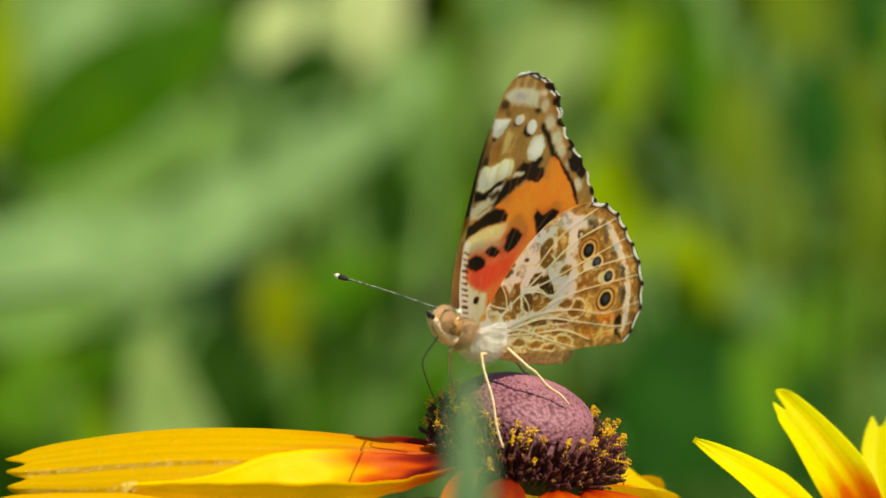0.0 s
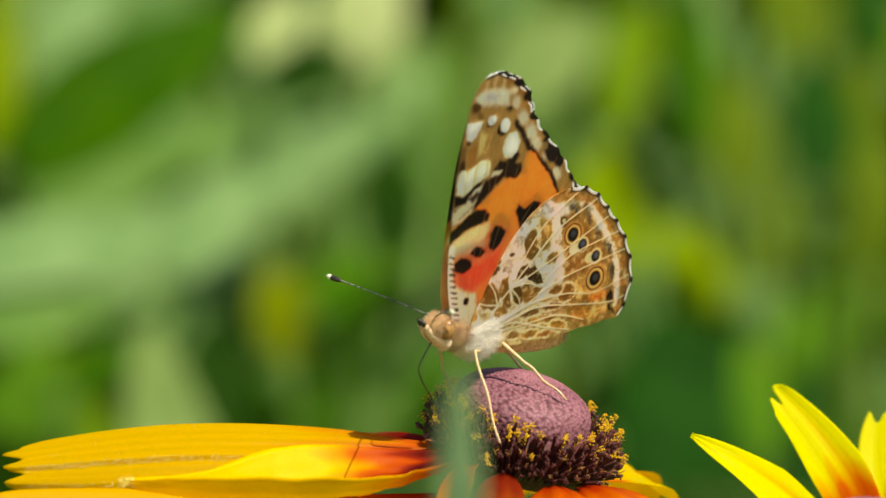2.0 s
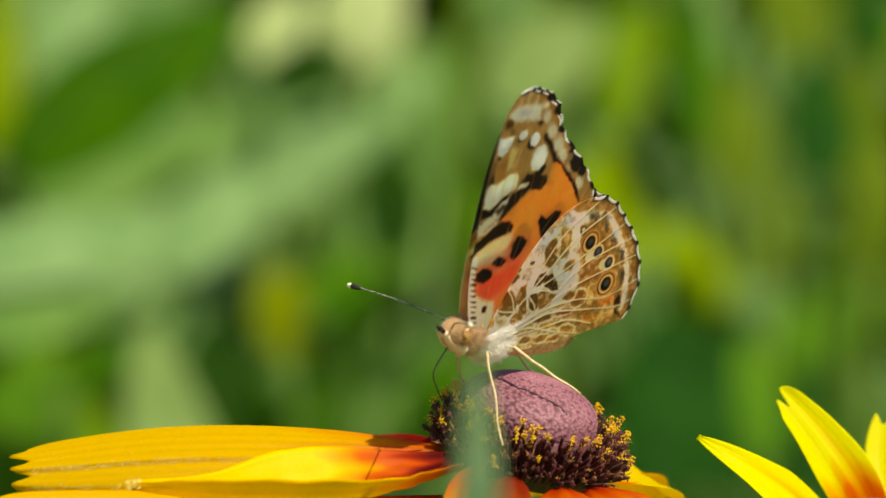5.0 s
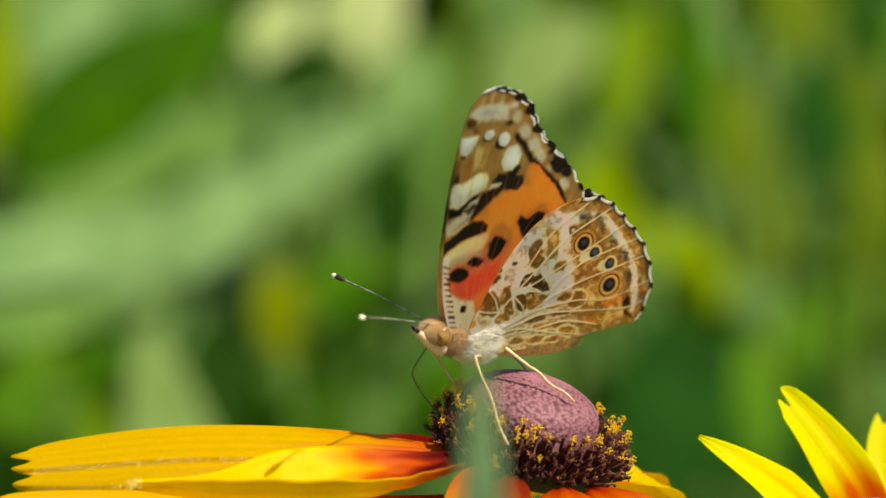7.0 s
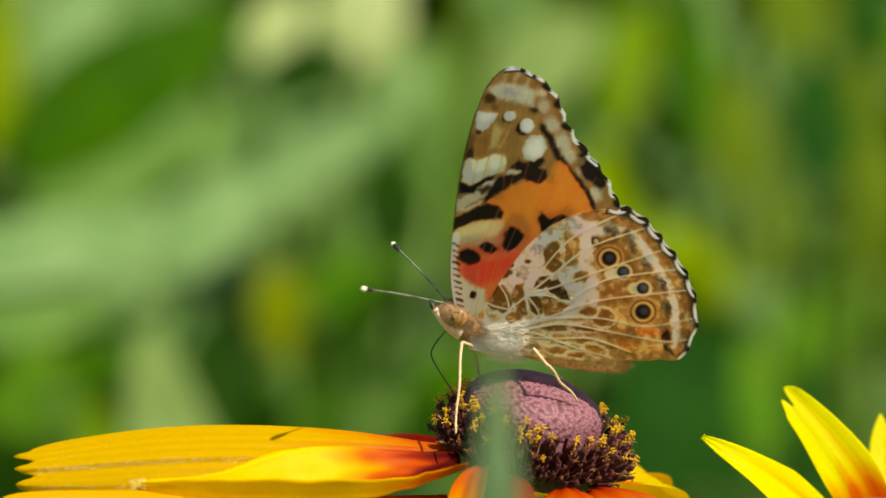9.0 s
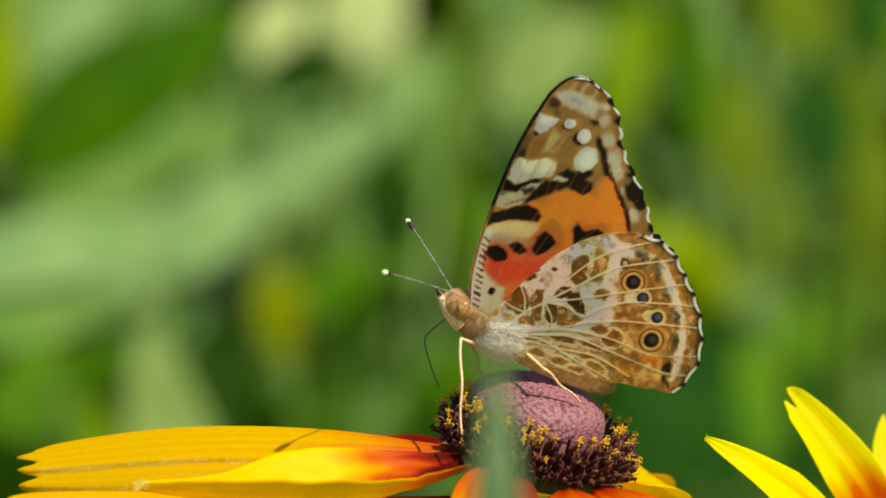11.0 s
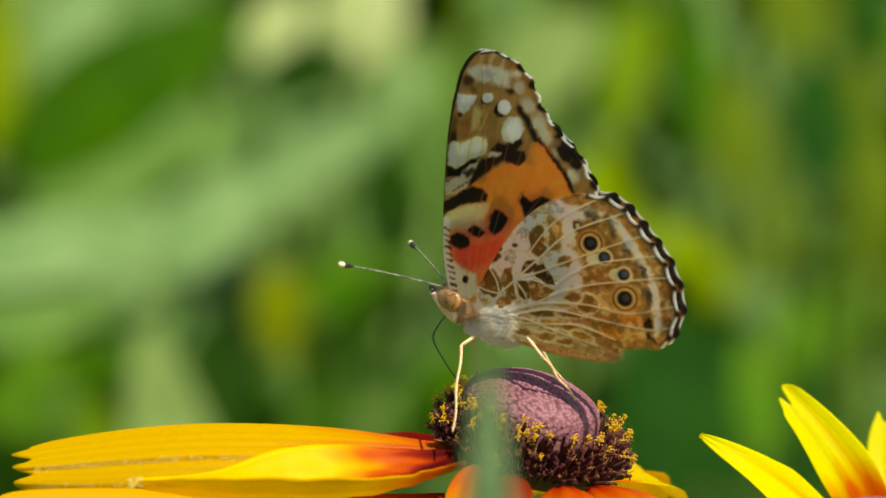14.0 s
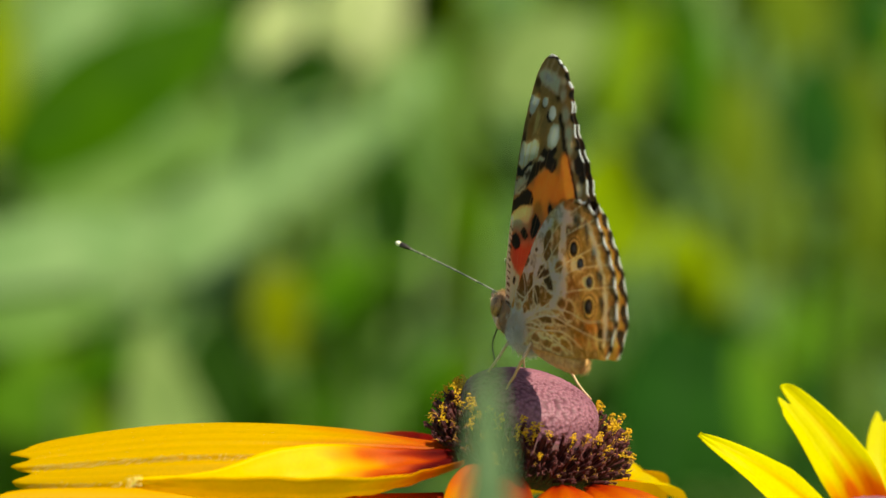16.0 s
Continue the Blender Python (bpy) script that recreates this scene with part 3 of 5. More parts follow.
def hind_outline(n, m):
    """Points of the hindwing: rings from the rim to the middle."""
    cx, cy = 1035, 540
    knots = [(852, 606), (868, 565), (905, 515), (945, 468), (990, 427), (1040, 400), (1085, 391), (1118, 393), (1152, 403), (1180, 428), (1198, 458), (1214, 488), (1230, 522), (1240, 560),
             (1243, 596), (1238, 632), (1222, 660), (1200, 682), (1165, 676), (1110, 668), (1060, 662), (1000, 648), (940, 630), (890, 618)]
    ang = np.unwrap(np.array([math.atan2(y - cy, x - cx) for x, y in knots]))
    rad = np.array([math.hypot(y - cy, x - cx) for x, y in knots])
    a = ang[0] + np.linspace(0, 1, m, endpoint=False) * 2 * math.pi
    k = [(ang[-1] - 2 * math.pi, rad[-1])] + list(zip(ang, rad)) + [(ang[0] + 2 * math.pi, rad[0])]
    r = through_points(a, k)
    lo, hi = ang[7], ang[17]
    run = np.clip((a - lo) / (hi - lo), 0, 1)
    on = np.clip((a - lo) * 12, 0, 1) * np.clip((hi - a) * 12, 0, 1)
    r = r - on * 5.0 * np.abs(np.sin(run * 8.5 * math.pi)) + on * 2
    s = (1 - (np.arange(n) / n) ** 1.15)[:, None]
    x, y = cx + s * r * np.cos(a), cy + s * r * np.sin(a)
    depth = (1 - s) * r + 0 * x
    rim = np.where((run > 0) & (run < 1), 0, 99) + depth
    return x, y, rim, np.repeat(run[None, :], n, 0), depth


def wing(name, fore, near, parent, label):
    n, m = (330, 170) if fore else (110, 520)
    x, y, rim, along, depth = (fore_outline if fore else hind_outline)(n, m)
    shape = x.shape
    x, y, rim, along, depth = x.ravel(), y.ravel(), rim.ravel(), along.ravel(), depth.ravel()
    side = 1 if near else -1
    u, v = wing_space(x, y, fore)
    veins = FORE_VEINS if fore else HIND_VEINS
    probe = Drawing(x, y, (0, 0, 0), 0)
    ridge = np.zeros(len(x))
    for c in veins:
        d, _ = probe.reach(c)
        ridge = np.maximum(ridge, np.exp(-(d / 3.0) ** 2))
    swell = 0.0003 * np.sin(np.clip(depth, 0, 150) / 150 * math.pi * 0.5) + 0.0002 * np.sin(u / 0.006) * np.sin(v / 0.007)
    layer = 0.0001 if fore else -0.00025           # the hindwing lies outside the forewing
    out = swell - layer
    under = np.c_[u, -side * (out + 0.00004 + (0.00002 if fore else 0.00004) * ridge), v]
    over = np.c_[u, -side * (out - 0.00004), v]
    tones = []
    for draw in ((fore_under, fore_over) if fore else (hind_under, hind_over)):
        w = draw(x, y)
        if fore:
            fore_fringe(w, rim, y, 4.2 if draw is fore_under else 2.6)
        else:
            hind_fringe(w, rim, along, *((0.19, 4.4) if draw is hind_under else (0.36, 2.6)))
        w.streak(850, 605, 0.1)
        w.speckle(2.6, 40, 0.10)
        w.speckle(14, 41, 0.10)
        tones.append(w.c)
    wrap = not fore
    f1 = grid_faces(shape[0], shape[1], wrap)
    count = len(x)
    f2 = [tuple(i + count for i in f[::-1]) for f in f1]
    if near:
        f1, f2 = [f[::-1] for f in f1], [f[::-1] for f in f2]
    faces = f1 + f2
    verts = np.concatenate([under, over])
    tone = np.concatenate(tones)
    tone = tone * 0.97 + tone.mean(1, keepdims=True) * 0.03
    if wrap:                                      # close the middle, and join the rims
        mid = list(range((n - 1) * m, n * m))
        faces += [tuple(mid), tuple(i + count for i in mid[::-1])]
        faces += [(i, (i + 1) % m, (i + 1) % m + count, i + count) for i in range(m)]
    else:
        ring = [j for j in range(m)] + [i * m + m - 1 for i in range(1, n)] + [(n - 1) * m + j for j in range(m - 2, -1, -1)] + [i * m for i in range(n - 2, 0, -1)]
        faces += [(a, b, b + count, a + count) for a, b in zip(ring, ring[1:] + ring[:1])]
    me = mesh_of(name, verts.tolist(), faces)
    layer = me.attributes.new("tone", "FLOAT_COLOR", "POINT")
    layer.data.foreach_set("color", np.c_[np.clip(tone ** 1.2 * 2.1, 0.002, 0.9), np.ones(len(tone))].ravel())
    return piece(name, me, WING, parent, label)


def local(x, y, w=0.0):
    """A place on the butterfly from the drawing; w: units towards its left side, from the middle of its body."""
    u, v = wing_space(x, y, False)
    return Vector((u, 0.0011 - w * UNIT, v))


def blob(center, axes, turn, n=18, m=24, rough=0.0, seed=1):
    """An egg shape: axes in units, turned in the wing plane by turn degrees."""
    verts = []
    rot = Matrix.Rotation(radians(turn), 3, "Y")
    for i in range(n + 1):
        for j in range(m):
            a, b = math.pi * i / n, 2 * math.pi * j / m
            p = Vector((math.cos(a), math.sin(a) * math.cos(b), math.sin(a) * math.sin(b)))
            k = 1 + rough * noise.noise(p * 4 + Vector((seed, 0, 0)))
            verts.append(center + rot @ Vector((p.x * axes[0], p.y * axes[1], p.z * axes[2])) * UNIT * k)
    return verts, grid_faces(n + 1, m, True)


def hairs(spots, length, thick, seed, bow=0.3):
    """Fine tapering hairs, one triangle-sided spike each: (place, direction) pairs."""
    rnd = random.Random(seed)
    verts, faces = [], []
    for p, d in spots:
        d = (d + Vector((rnd.uniform(-1, 1), rnd.uniform(-1, 1), rnd.uniform(-1, 1))) * 0.35).normalized()
        l = length * rnd.uniform(0.5, 1.2)
        a = d.orthogonal().normalized()
        b = d.cross(a)
        k = len(verts)
        mid = p + d * l * 0.55 + Vector((0, 0, -bow * l * 0.15))
        for q, r in ((p, thick), (mid, thick * 0.7)):
            for s in range(3):
                w = s * 2.0944
                verts.append(q + (a * math.cos(w) + b * math.sin(w)) * r)
        verts.append(p + d * l + Vector((0, 0, -bow * l * 0.4)))
        for s in range(3):
            t = (s + 1) % 3
            faces += [(k + s, k + t, k + 3 + t, k + 3 + s), (k + 3 + s, k + 3 + t, k + 6)]
    return verts, faces


def skin_spots(center, axes, turn, count, seed, back):
    """Places on an egg shape with outward directions combed backwards."""
    rnd = random.Random(seed)
    rot = Matrix.Rotation(radians(turn), 3, "Y")
    out = []
    for _ in range(count):
        p = Vector((rnd.gauss(0, 1), rnd.gauss(0, 1), rnd.gauss(0, 1))).normalized()
        q = rot @ Vector((p.x * axes[0], p.y * axes[1], p.z * axes[2])) * UNIT
        d = (rot @ p) + Vector(back)
        out.append((center + q * 0.97, d.normalized()))
    return out


butterfly = tagged(new("butterfly"), "butterfly with orange, brown and white patterned wings perched on a coneflower", "butterfly")

THORAX = (local(884, 601), (52, 25, 32), 22)
thorax = piece("thorax", mesh_of("thorax", *blob(*THORAX, rough=0.06)), PALE_FUR, butterfly, "pale furry thorax")
piece("fur", mesh_of("fur", *hairs(skin_spots(*THORAX, 4200, 4, (1.6, 0, -0.35)), 0.0012, 0.000024, 5)), PALE_FUR, thorax)
tuft_rnd = random.Random(21)
tufts = [(local(tuft_rnd.uniform(858, 918), tuft_rnd.uniform(566, 612), side * 24), Vector((1.4, -0.5 * side, tuft_rnd.uniform(-0.5, 0.5)))) for _ in range(420) for side in (1, -1)]
piece("fur_tuft", mesh_of("fur_tuft", *hairs(tufts, 0.0016, 0.00002, 22)), PALE_FUR, thorax, "pale hairs over the wing roots")
NECK = (local(846, 571), (44, 24, 31), 36)
collar = piece("collar", mesh_of("collar", *blob(*NECK, rough=0.06)), FUR, butterfly, "tan furry collar behind the head")
piece("fur", mesh_of("fur", *hairs(skin_spots(*NECK, 3400, 6, (1.6, 0, -0.2)), 0.0010, 0.00002, 7)), FUR, collar)

# abdomen: rings, each a little wider at its hind edge
line = bend([local(890, 604), local(950, 632), local(1010, 654), local(1064, 670), local(1094, 676)], 61)
size = [(17 + 7 * math.sin(min(1, i / 40) * math.pi * 0.55)) * (1 - (max(0, i - 38) / 23) ** 2 * 0.82) * (1 + 0.05 * ((i / 7.5) % 1)) * UNIT for i in range(61)]
ring_verts, ring_faces = tube(line, size, 20)
for v in ring_verts:
    v.y = 0.0011 + (v.y - 0.0011) * 0.55
abdomen = piece("abdomen", mesh_of("abdomen", ring_verts, ring_faces), BELLY, butterfly, "orange-tan ringed abdomen")
rnd = random.Random(3)
spots = []
for _ in range(1300):
    i = rnd.randrange(2, 58)
    d = Vector((0.3, rnd.gauss(0, 1), rnd.gauss(0, 1))).normalized()
    q = d * size[i] * 0.95
    spots.append((line[i] + Vector((q.x, q.y * 0.55, q.z)), Vector((d.x, d.y * 0.3, d.z)) + Vector((1.3, 0, -0.5))))
piece("fur", mesh_of("fur", *hairs(spots, 0.0007, 0.000025, 8)), BELLY, abdomen)

HEAD = (local(813, 547), (32, 22, 27), 40)
head = piece("head", mesh_of("head", *blob(*HEAD, rough=0.03)), FUR, butterfly, "tan furry head")
piece("fur", mesh_of("fur", *hairs(skin_spots(*HEAD, 2600, 9, (1.5, 0, 0.1)), 0.0007, 0.000018, 10)), FUR, head)
feelers = []
for s in (1, -1):
    piece("eye", mesh_of("eye", *blob(local(821, 548, 20.5 * s), (15, 10.5, 18), 20)), EYE_MAT, head, "brown compound eye")
    p = bend([local(822, 577, 8 * s), local(803, 560, 8 * s), local(788, 538, 6 * s), local(777, 516, 4 * s)], 12)
    palp = piece("palp", mesh_of("palp", *tube(p[:10], [(15.5 - 1.15 * i) * UNIT for i in range(10)], 10)), PALP_FUR, head, "pale furry upturned palp")
    palp_hair = [(p[i] + Vector((math.cos(a) * 0.3, math.sin(a), math.cos(a))) * (14 - 1.0 * i) * UNIT, Vector((-0.9 + 0.4 * math.cos(a), 0.6 * math.sin(a), 1.0 + 0.5 * math.cos(a)))) for i in range(10) for a in [0.35 * q + i for q in range(18)]]
    piece("fur", mesh_of("fur", *hairs(palp_hair, 0.0005, 0.000018, 14)), PALP_FUR, palp)
    piece("palp_tip", mesh_of("palp_tip", *tube(p[9:], [4.6 * UNIT, 3.8 * UNIT, 2.2 * UNIT], 10)), DARK, palp, "dark tip")
    p = [Vector((5 * UNIT * math.sin(i / 89 * math.pi), 0, 235 * UNIT * i / 89)) for i in range(90)]
    r = [(1.3 + 0.4 * (i % 3 == 0) + (3.4 if i > 81 else 3.4 * max(0, (i - 75) / 6) if i > 75 else 0)) * UNIT for i in range(90)]
    r[-1], r[-2] = 2.4 * UNIT, 4.2 * UNIT
    feeler = piece("antenna", mesh_of("antenna", *tube(p[:79], r[:79], 8)), FEELER, head, "thin banded antenna")
    piece("club", mesh_of("club", *tube(p[77:86], [q * 1.04 for q in r[77:86]], 8)), DARK, feeler, "blackish club")
    piece("club_tip", mesh_of("club_tip", *tube(p[84:], [q * 0.95 for q in r[84:]], 8)), CLUB_TIP, feeler, "whitish club tip")
    feelers.append((feeler, local(805, 521, 8 * s)))
proboscis = piece("proboscis", mesh_of("proboscis", *tube(bend([local(801, 566), local(772, 594), local(764, 614), local(778, 656), local(796, 696)], 40), [1.3 * UNIT] * 40, 6)), DARK, butterfly, "thin dark proboscis reaching to the florets")

fore_near = wing("forewing", True, True, butterfly, "forewing, orange, black and white below, olive-brown at the tip")
hind_near = wing("hindwing", False, True, butterfly, "hindwing, tan below with cream veins and ringed eyespots")
fore_far = wing("forewing", True, False, butterfly, "forewing, orange above with black white-spotted tip")
hind_far = wing("hindwing", False, False, butterfly, "hindwing, orange above with black spots")

# legs: an upper part from the body to the knee and a lower part from the knee to the foot
LEGS = [("front", 852, 612, 12), ("front", 850, 606, -12), ("hind", 936, 622, 16), ("hind", 922, 606, -12)]
HIPS = [local(x, y, w) for _, x, y, w in LEGS]
MIDDLE_HIP = local(896, 622, 16)


def hip_at(k, t):
    """Where leg k leaves the body: the near one steps back to the middle of the thorax before the turn at 7 s."""
    return MIDDLE_HIP if k == 0 and t <= 7 else HIPS[k]


def add_leg(hip, reach, share):
    """A leg whose two pieces together span reach; share: the upper piece's share of it."""
    up, low = reach * share, reach * (1 - share)
    p = [Vector((0, 0, up * k / 8)) for k in range(9)]
    upper = piece("leg", mesh_of("leg", *tube(p, [(3.9 - 0.12 * k) * UNIT for k in range(9)], 8)), LEG_MAT, butterfly, "thin cream leg")
    p = [Vector((2 * UNIT * math.sin(k * 0.5), 0, low * k / 20)) for k in range(21)]
    lower = piece("shin", mesh_of("shin", *tube(p, [(3.0 - 0.06 * k) * UNIT for k in range(21)], 8)), LEG_MAT, upper)
    return upper, lower, up, low

# ---- flowers ----
MM = 0.001
TILT = Matrix.Rotation(radians(13.6), 3, "Y") @ Matrix.Rotation(radians(6.6), 3, "X")


def toned(me, tones):
    layer = me.attributes.new("tone", "FLOAT_COLOR", "POINT")
    layer.data.foreach_set("color", np.c_[np.clip(tones, 0.0, 1), np.ones(len(tones))].ravel())
    return me


def petal_mesh(spine, face, width, cup=0.25, teeth=3, seed=0, base=(196, 44, 6), flush=0.38, roll=0.0, hollow=0.0, n=60, m=33, tip=(240, 190, 0), keel=0.0):
    """A ray petal along the spine (metres): face: the way its upper side looks at the root; width in metres;
    cup: how far its edges rise; flush: how far the red of the root reaches; roll: twist towards the tip in degrees."""
    rnd = random.Random(seed)
    pts = bend(spine, n)
    up, low, tone_u, tone_l = [], [], [], []
    yellow, orange, deep, root = (np.array(lin(*c)) for c in (tip, (240, 132, 4), base, (96, 8, 2)))
    phase = rnd.uniform(0, 6)
    for i, p in enumerate(pts):
        s = i / (n - 1)
        d = (pts[min(i + 1, n - 1)] - pts[max(i - 1, 0)]).normalized()
        f = Vector(face)
        f = (f - d * f.dot(d)).normalized()
        f = Matrix.Rotation(radians(roll * s ** 1.6), 3, d) @ f
        a = d.cross(f)
        w = width * 0.5 * (0.34 + 0.66 * math.sin(min(1, s / 0.62) * math.pi / 2) ** 1.2) * (1 if s < 0.62 else math.cos((s - 0.62) / 0.38 * 1.04) ** 0.8)
        if teeth == 0:                              # drawn out to a point
            w = width * 0.5 * (0.5 + 0.5 * math.sin(min(1, s / 0.45) * math.pi / 2)) * (1 if s < 0.45 else max(0.03, 1 - (s - 0.45) / 0.55) ** 0.72)
        if teeth == -1:                             # broad at the root, straight-sided to a forked tip
            w = width * 0.5 * (0.86 + 0.14 * math.sin(min(1, s / 0.3) * math.pi / 2)) * (1 if s < 0.4 else 1 - 0.52 * ((s - 0.4) / 0.6) ** 1.2)
        for j in range(m):
            t = 2 * j / (m - 1) - 1
            notch = max(0, (s - 0.9) / 0.1) ** 1.5 * 0.05 * width * (math.cos(t * teeth * math.pi) - 1) * 2.2
            if teeth == -1:                         # forked tip
                notch = max(0, (s - 0.8) / 0.2) ** 2 * 0.34 * width * (-math.exp(-((t + 0.12) / 0.2) ** 2) - 0.8 * abs(t) ** 2.2 + 0.3 * t)
            ridge = 0.009 * width * math.cos(t * 7.3 + 0.3) * min(1, s * 4) + 0.002 * width * math.cos(t * 29 + phase)
            for at, rise in ((0.08, min(1, max(0, s - 0.3) * 3)), (0.7, max(0, s - 0.55) * 2.2)):         # folds: a gentle slope above, a crease below
                ridge -= keel * width * rise * math.exp(-((t - at) / (0.26 if t < at else 0.045)) ** 2)
            wave = 0.03 * width * t * math.sin(s * 7 + phase) * s
            q = p + a * (t * w) + f * (cup * w * t * t - hollow * w * (1 - t * t) + ridge + wave) + d * notch
            up.append(q)
            low.append(q - f * 0.00022 * (0.3 + 0.7 * (1 - abs(t))))
            k = s + 0.05 * math.sin(t * 9 + phase) + 0.06 * abs(t) + 0.04 * noise.noise(Vector((s * 9, t * 3, seed)))
            mix = lambda x0, x1: min(1, max(0, (k - x0) / (x1 - x0)))
            c = root + (deep - root) * mix(0.0, flush * 0.25)
            c = c + (orange - c) * mix(flush * 0.3, flush)
            c = c + (yellow - c) * mix(flush * 0.8, flush * 1.5)
            tone_u.append(c)
            if teeth in (0, -1):
                c = c + (orange * 0.9 - c) * 0.75 * math.exp(-((t - 0.35) / 0.16) ** 2) * max(0, 1 - s * 1.05)
                tone_u[-1] = c
            gold = np.array(lin(232, 192, 2))
            reach = min(1, max(0, (k - flush * 0.45) / (flush * 0.9)))
            low_c = (c * 0.35 + np.array(lin(222, 116, 12)) * 0.65) * (1 - reach) + gold * reach
            tone_l.append(low_c * (0.97 + 0.03 * math.cos(t * 23)))
    faces = grid_faces(n, m)
    count = n * m
    faces += [tuple(i + count for i in f[::-1]) for f in grid_faces(n, m)]
    ring = [j for j in range(m)] + [i * m + m - 1 for i in range(1, n)] + [(n - 1) * m + j for j in range(m - 2, -1, -1)] + [i * m for i in range(n - 2, 0, -1)]
    faces += [(b, a, a + count, b + count) for a, b in zip(ring, ring[1:] + ring[:1])]
    return toned(mesh_of("petal", up + low, faces), np.array(tone_u + tone_l))


def cone_mesh(radius, height, n=150, m=300, seeds=3000):
    """A blunt, flat-topped cone of packed scales, set in uneven spirals."""
    def profile(z):
        return radius * max(0.0, 1 - abs(z) ** 3.0) ** 0.62
    base = []
    for i in range(n):
        z = -0.35 + 1.35 * math.sin(i / (n - 1) * math.pi / 2)
        r = profile(max(z, 0)) if z > 0 else radius
        for j in range(m):
            a = 2 * math.pi * j / m
            base.append((r * math.cos(a), r * math.sin(a), z * height))
    base = np.array(base)
    pts, lights = [], []
    jit = random.Random(8)
    for k in range(seeds):
        q = (k + 0.5) / seeds
        # half of the scales crown the flat top, the others stand in streaks down its sides
        z = 1 - 0.2 * (q / 0.35) ** 2 if q < 0.35 else 0.8 - (q - 0.35) / 0.65 * 1.0
        a = k * 2.399963 + jit.uniform(-0.09, 0.09)
        z += jit.uniform(-0.025, 0.025)
        r = profile(min(1, max(z, 0)))
        pts.append((r * math.cos(a), r * math.sin(a), z * height))
        lights.append(jit.uniform(0.45, 1.0))
    pts, lights = np.array(pts), np.array(lights)
    bump, light = np.empty(len(base)), np.empty(len(base))
    stretch = np.array((1, 1, 0.62))
    for k in range(0, len(base), 2000):
        d = np.linalg.norm((base[k:k + 2000, None] - pts[None]) * stretch, axis=2)
        light[k:k + 2000] = lights[d.argmin(1)]
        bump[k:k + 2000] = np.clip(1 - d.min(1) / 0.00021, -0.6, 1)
    out = base.copy()
    out[:, 2] -= height * 0.4
    nrm = out / np.linalg.norm(out, axis=1)[:, None]
    patch = np.array([noise.noise(Vector(v) * 420) for v in base])
    base += nrm * (bump * 0.00018 * (0.5 + 0.5 * light) + patch * 0.00006)[:, None]
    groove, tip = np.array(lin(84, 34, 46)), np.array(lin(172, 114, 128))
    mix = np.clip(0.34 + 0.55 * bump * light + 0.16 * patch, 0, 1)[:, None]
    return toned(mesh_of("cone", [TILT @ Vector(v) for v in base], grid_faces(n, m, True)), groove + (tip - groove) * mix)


def floret_mesh(kind):
    rnd = random.Random(kind)
    p = bend([(0, 0, 0), (0.1 * MM, 0.05 * MM, 1.6 * MM), (rnd.uniform(-0.3, 0.3) * MM, rnd.uniform(-0.3, 0.3) * MM, 3.4 * MM)], 9)
    verts, faces = tube(p, [x * MM for x in (0.17, 0.18, 0.20, 0.22, 0.24, 0.23, 0.20, 0.22, 0.12)], 7)
    for k in range(3):                              # curled lobes
        a = rnd.uniform(0, 6.28)
        o = Vector((math.cos(a), math.sin(a), 0))
        q = [p[-2], p[-2] + o * 0.26 * MM + Vector((0, 0, 0.22 * MM)), p[-2] + o * 0.5 * MM + Vector((0, 0, 0.05 * MM))]
        v, f = tube(bend(q, 5), [0.1 * MM, 0.09 * MM, 0.08 * MM, 0.06 * MM, 0.03 * MM], 4)
        faces += [tuple(i + len(verts) for i in g) for g in f]
        verts += v
    return mesh_of("floret", verts, faces)


def pollen_mesh(kind):
    rnd = random.Random(90 + kind)
    bm = bmesh.new()
    for k in range(20):
        c = Vector((rnd.gauss(0, 0.22), rnd.gauss(0, 0.22), 3.3 + rnd.uniform(-0.35, 0.75))) * MM
        bmesh.ops.create_icosphere(bm, subdivisions=1, radius=rnd.uniform(0.06, 0.14) * MM, matrix=Matrix.Translation(c))
    me = bpy.data.meshes.new("pollen_tip")
    bm.to_mesh(me)
    bm.free()
    me.materials.append(POLLEN)
    return me


def stigma_mesh(kind):
    rnd = random.Random(40 + kind)
    verts, faces = [], []
    for k in range(2):
        a = rnd.uniform(0, 6.28)
        o = Vector((math.cos(a), math.sin(a), 0))
        h = Vector((0, 0, 1))
        q = [h * 2.9 * MM, h * 3.5 * MM + o * 0.1 * MM, h * 3.75 * MM + o * 0.28 * MM, h * 3.8 * MM + o * 0.5 * MM]
        v, f = tube(bend(q, 9), [0.05 * MM - 0.004 * MM * i for i in range(9)], 5)
        faces += [tuple(i + len(verts) for i in g) for g in f]
        verts += v
    me = mesh_of("stigma", verts, faces)
    me.materials.append(STIGMA)
    return me


def stalk_of(thing, origin, foot, thick):
    pts = [TILT @ Vector((0, 0, -6.5 * MM)), TILT @ Vector((0, 0, -20 * MM)), (foot - origin) * 0.3, (foot - origin) * 0.65, foot - origin]
    return piece("stem", mesh_of("stem", *tube(bend(pts, 40), [thick * (1 + 0.3 * i / 40) for i in range(40)], 12)), STEM, thing, "hairy green stem")


ORIGIN = sheet(955, 738)
flower = tagged(new("coneflower"), "yellow coneflower with orange-red petal roots and a plum-brown cone", "flower", "coneflowers")
flower.location = ORIGIN


def on_flower(x, y, depth):
    """Sheet position, depth in mm behind the plane of sharpness, to the flower's space."""
    return sheet(x, y, depth * MM) - ORIGIN


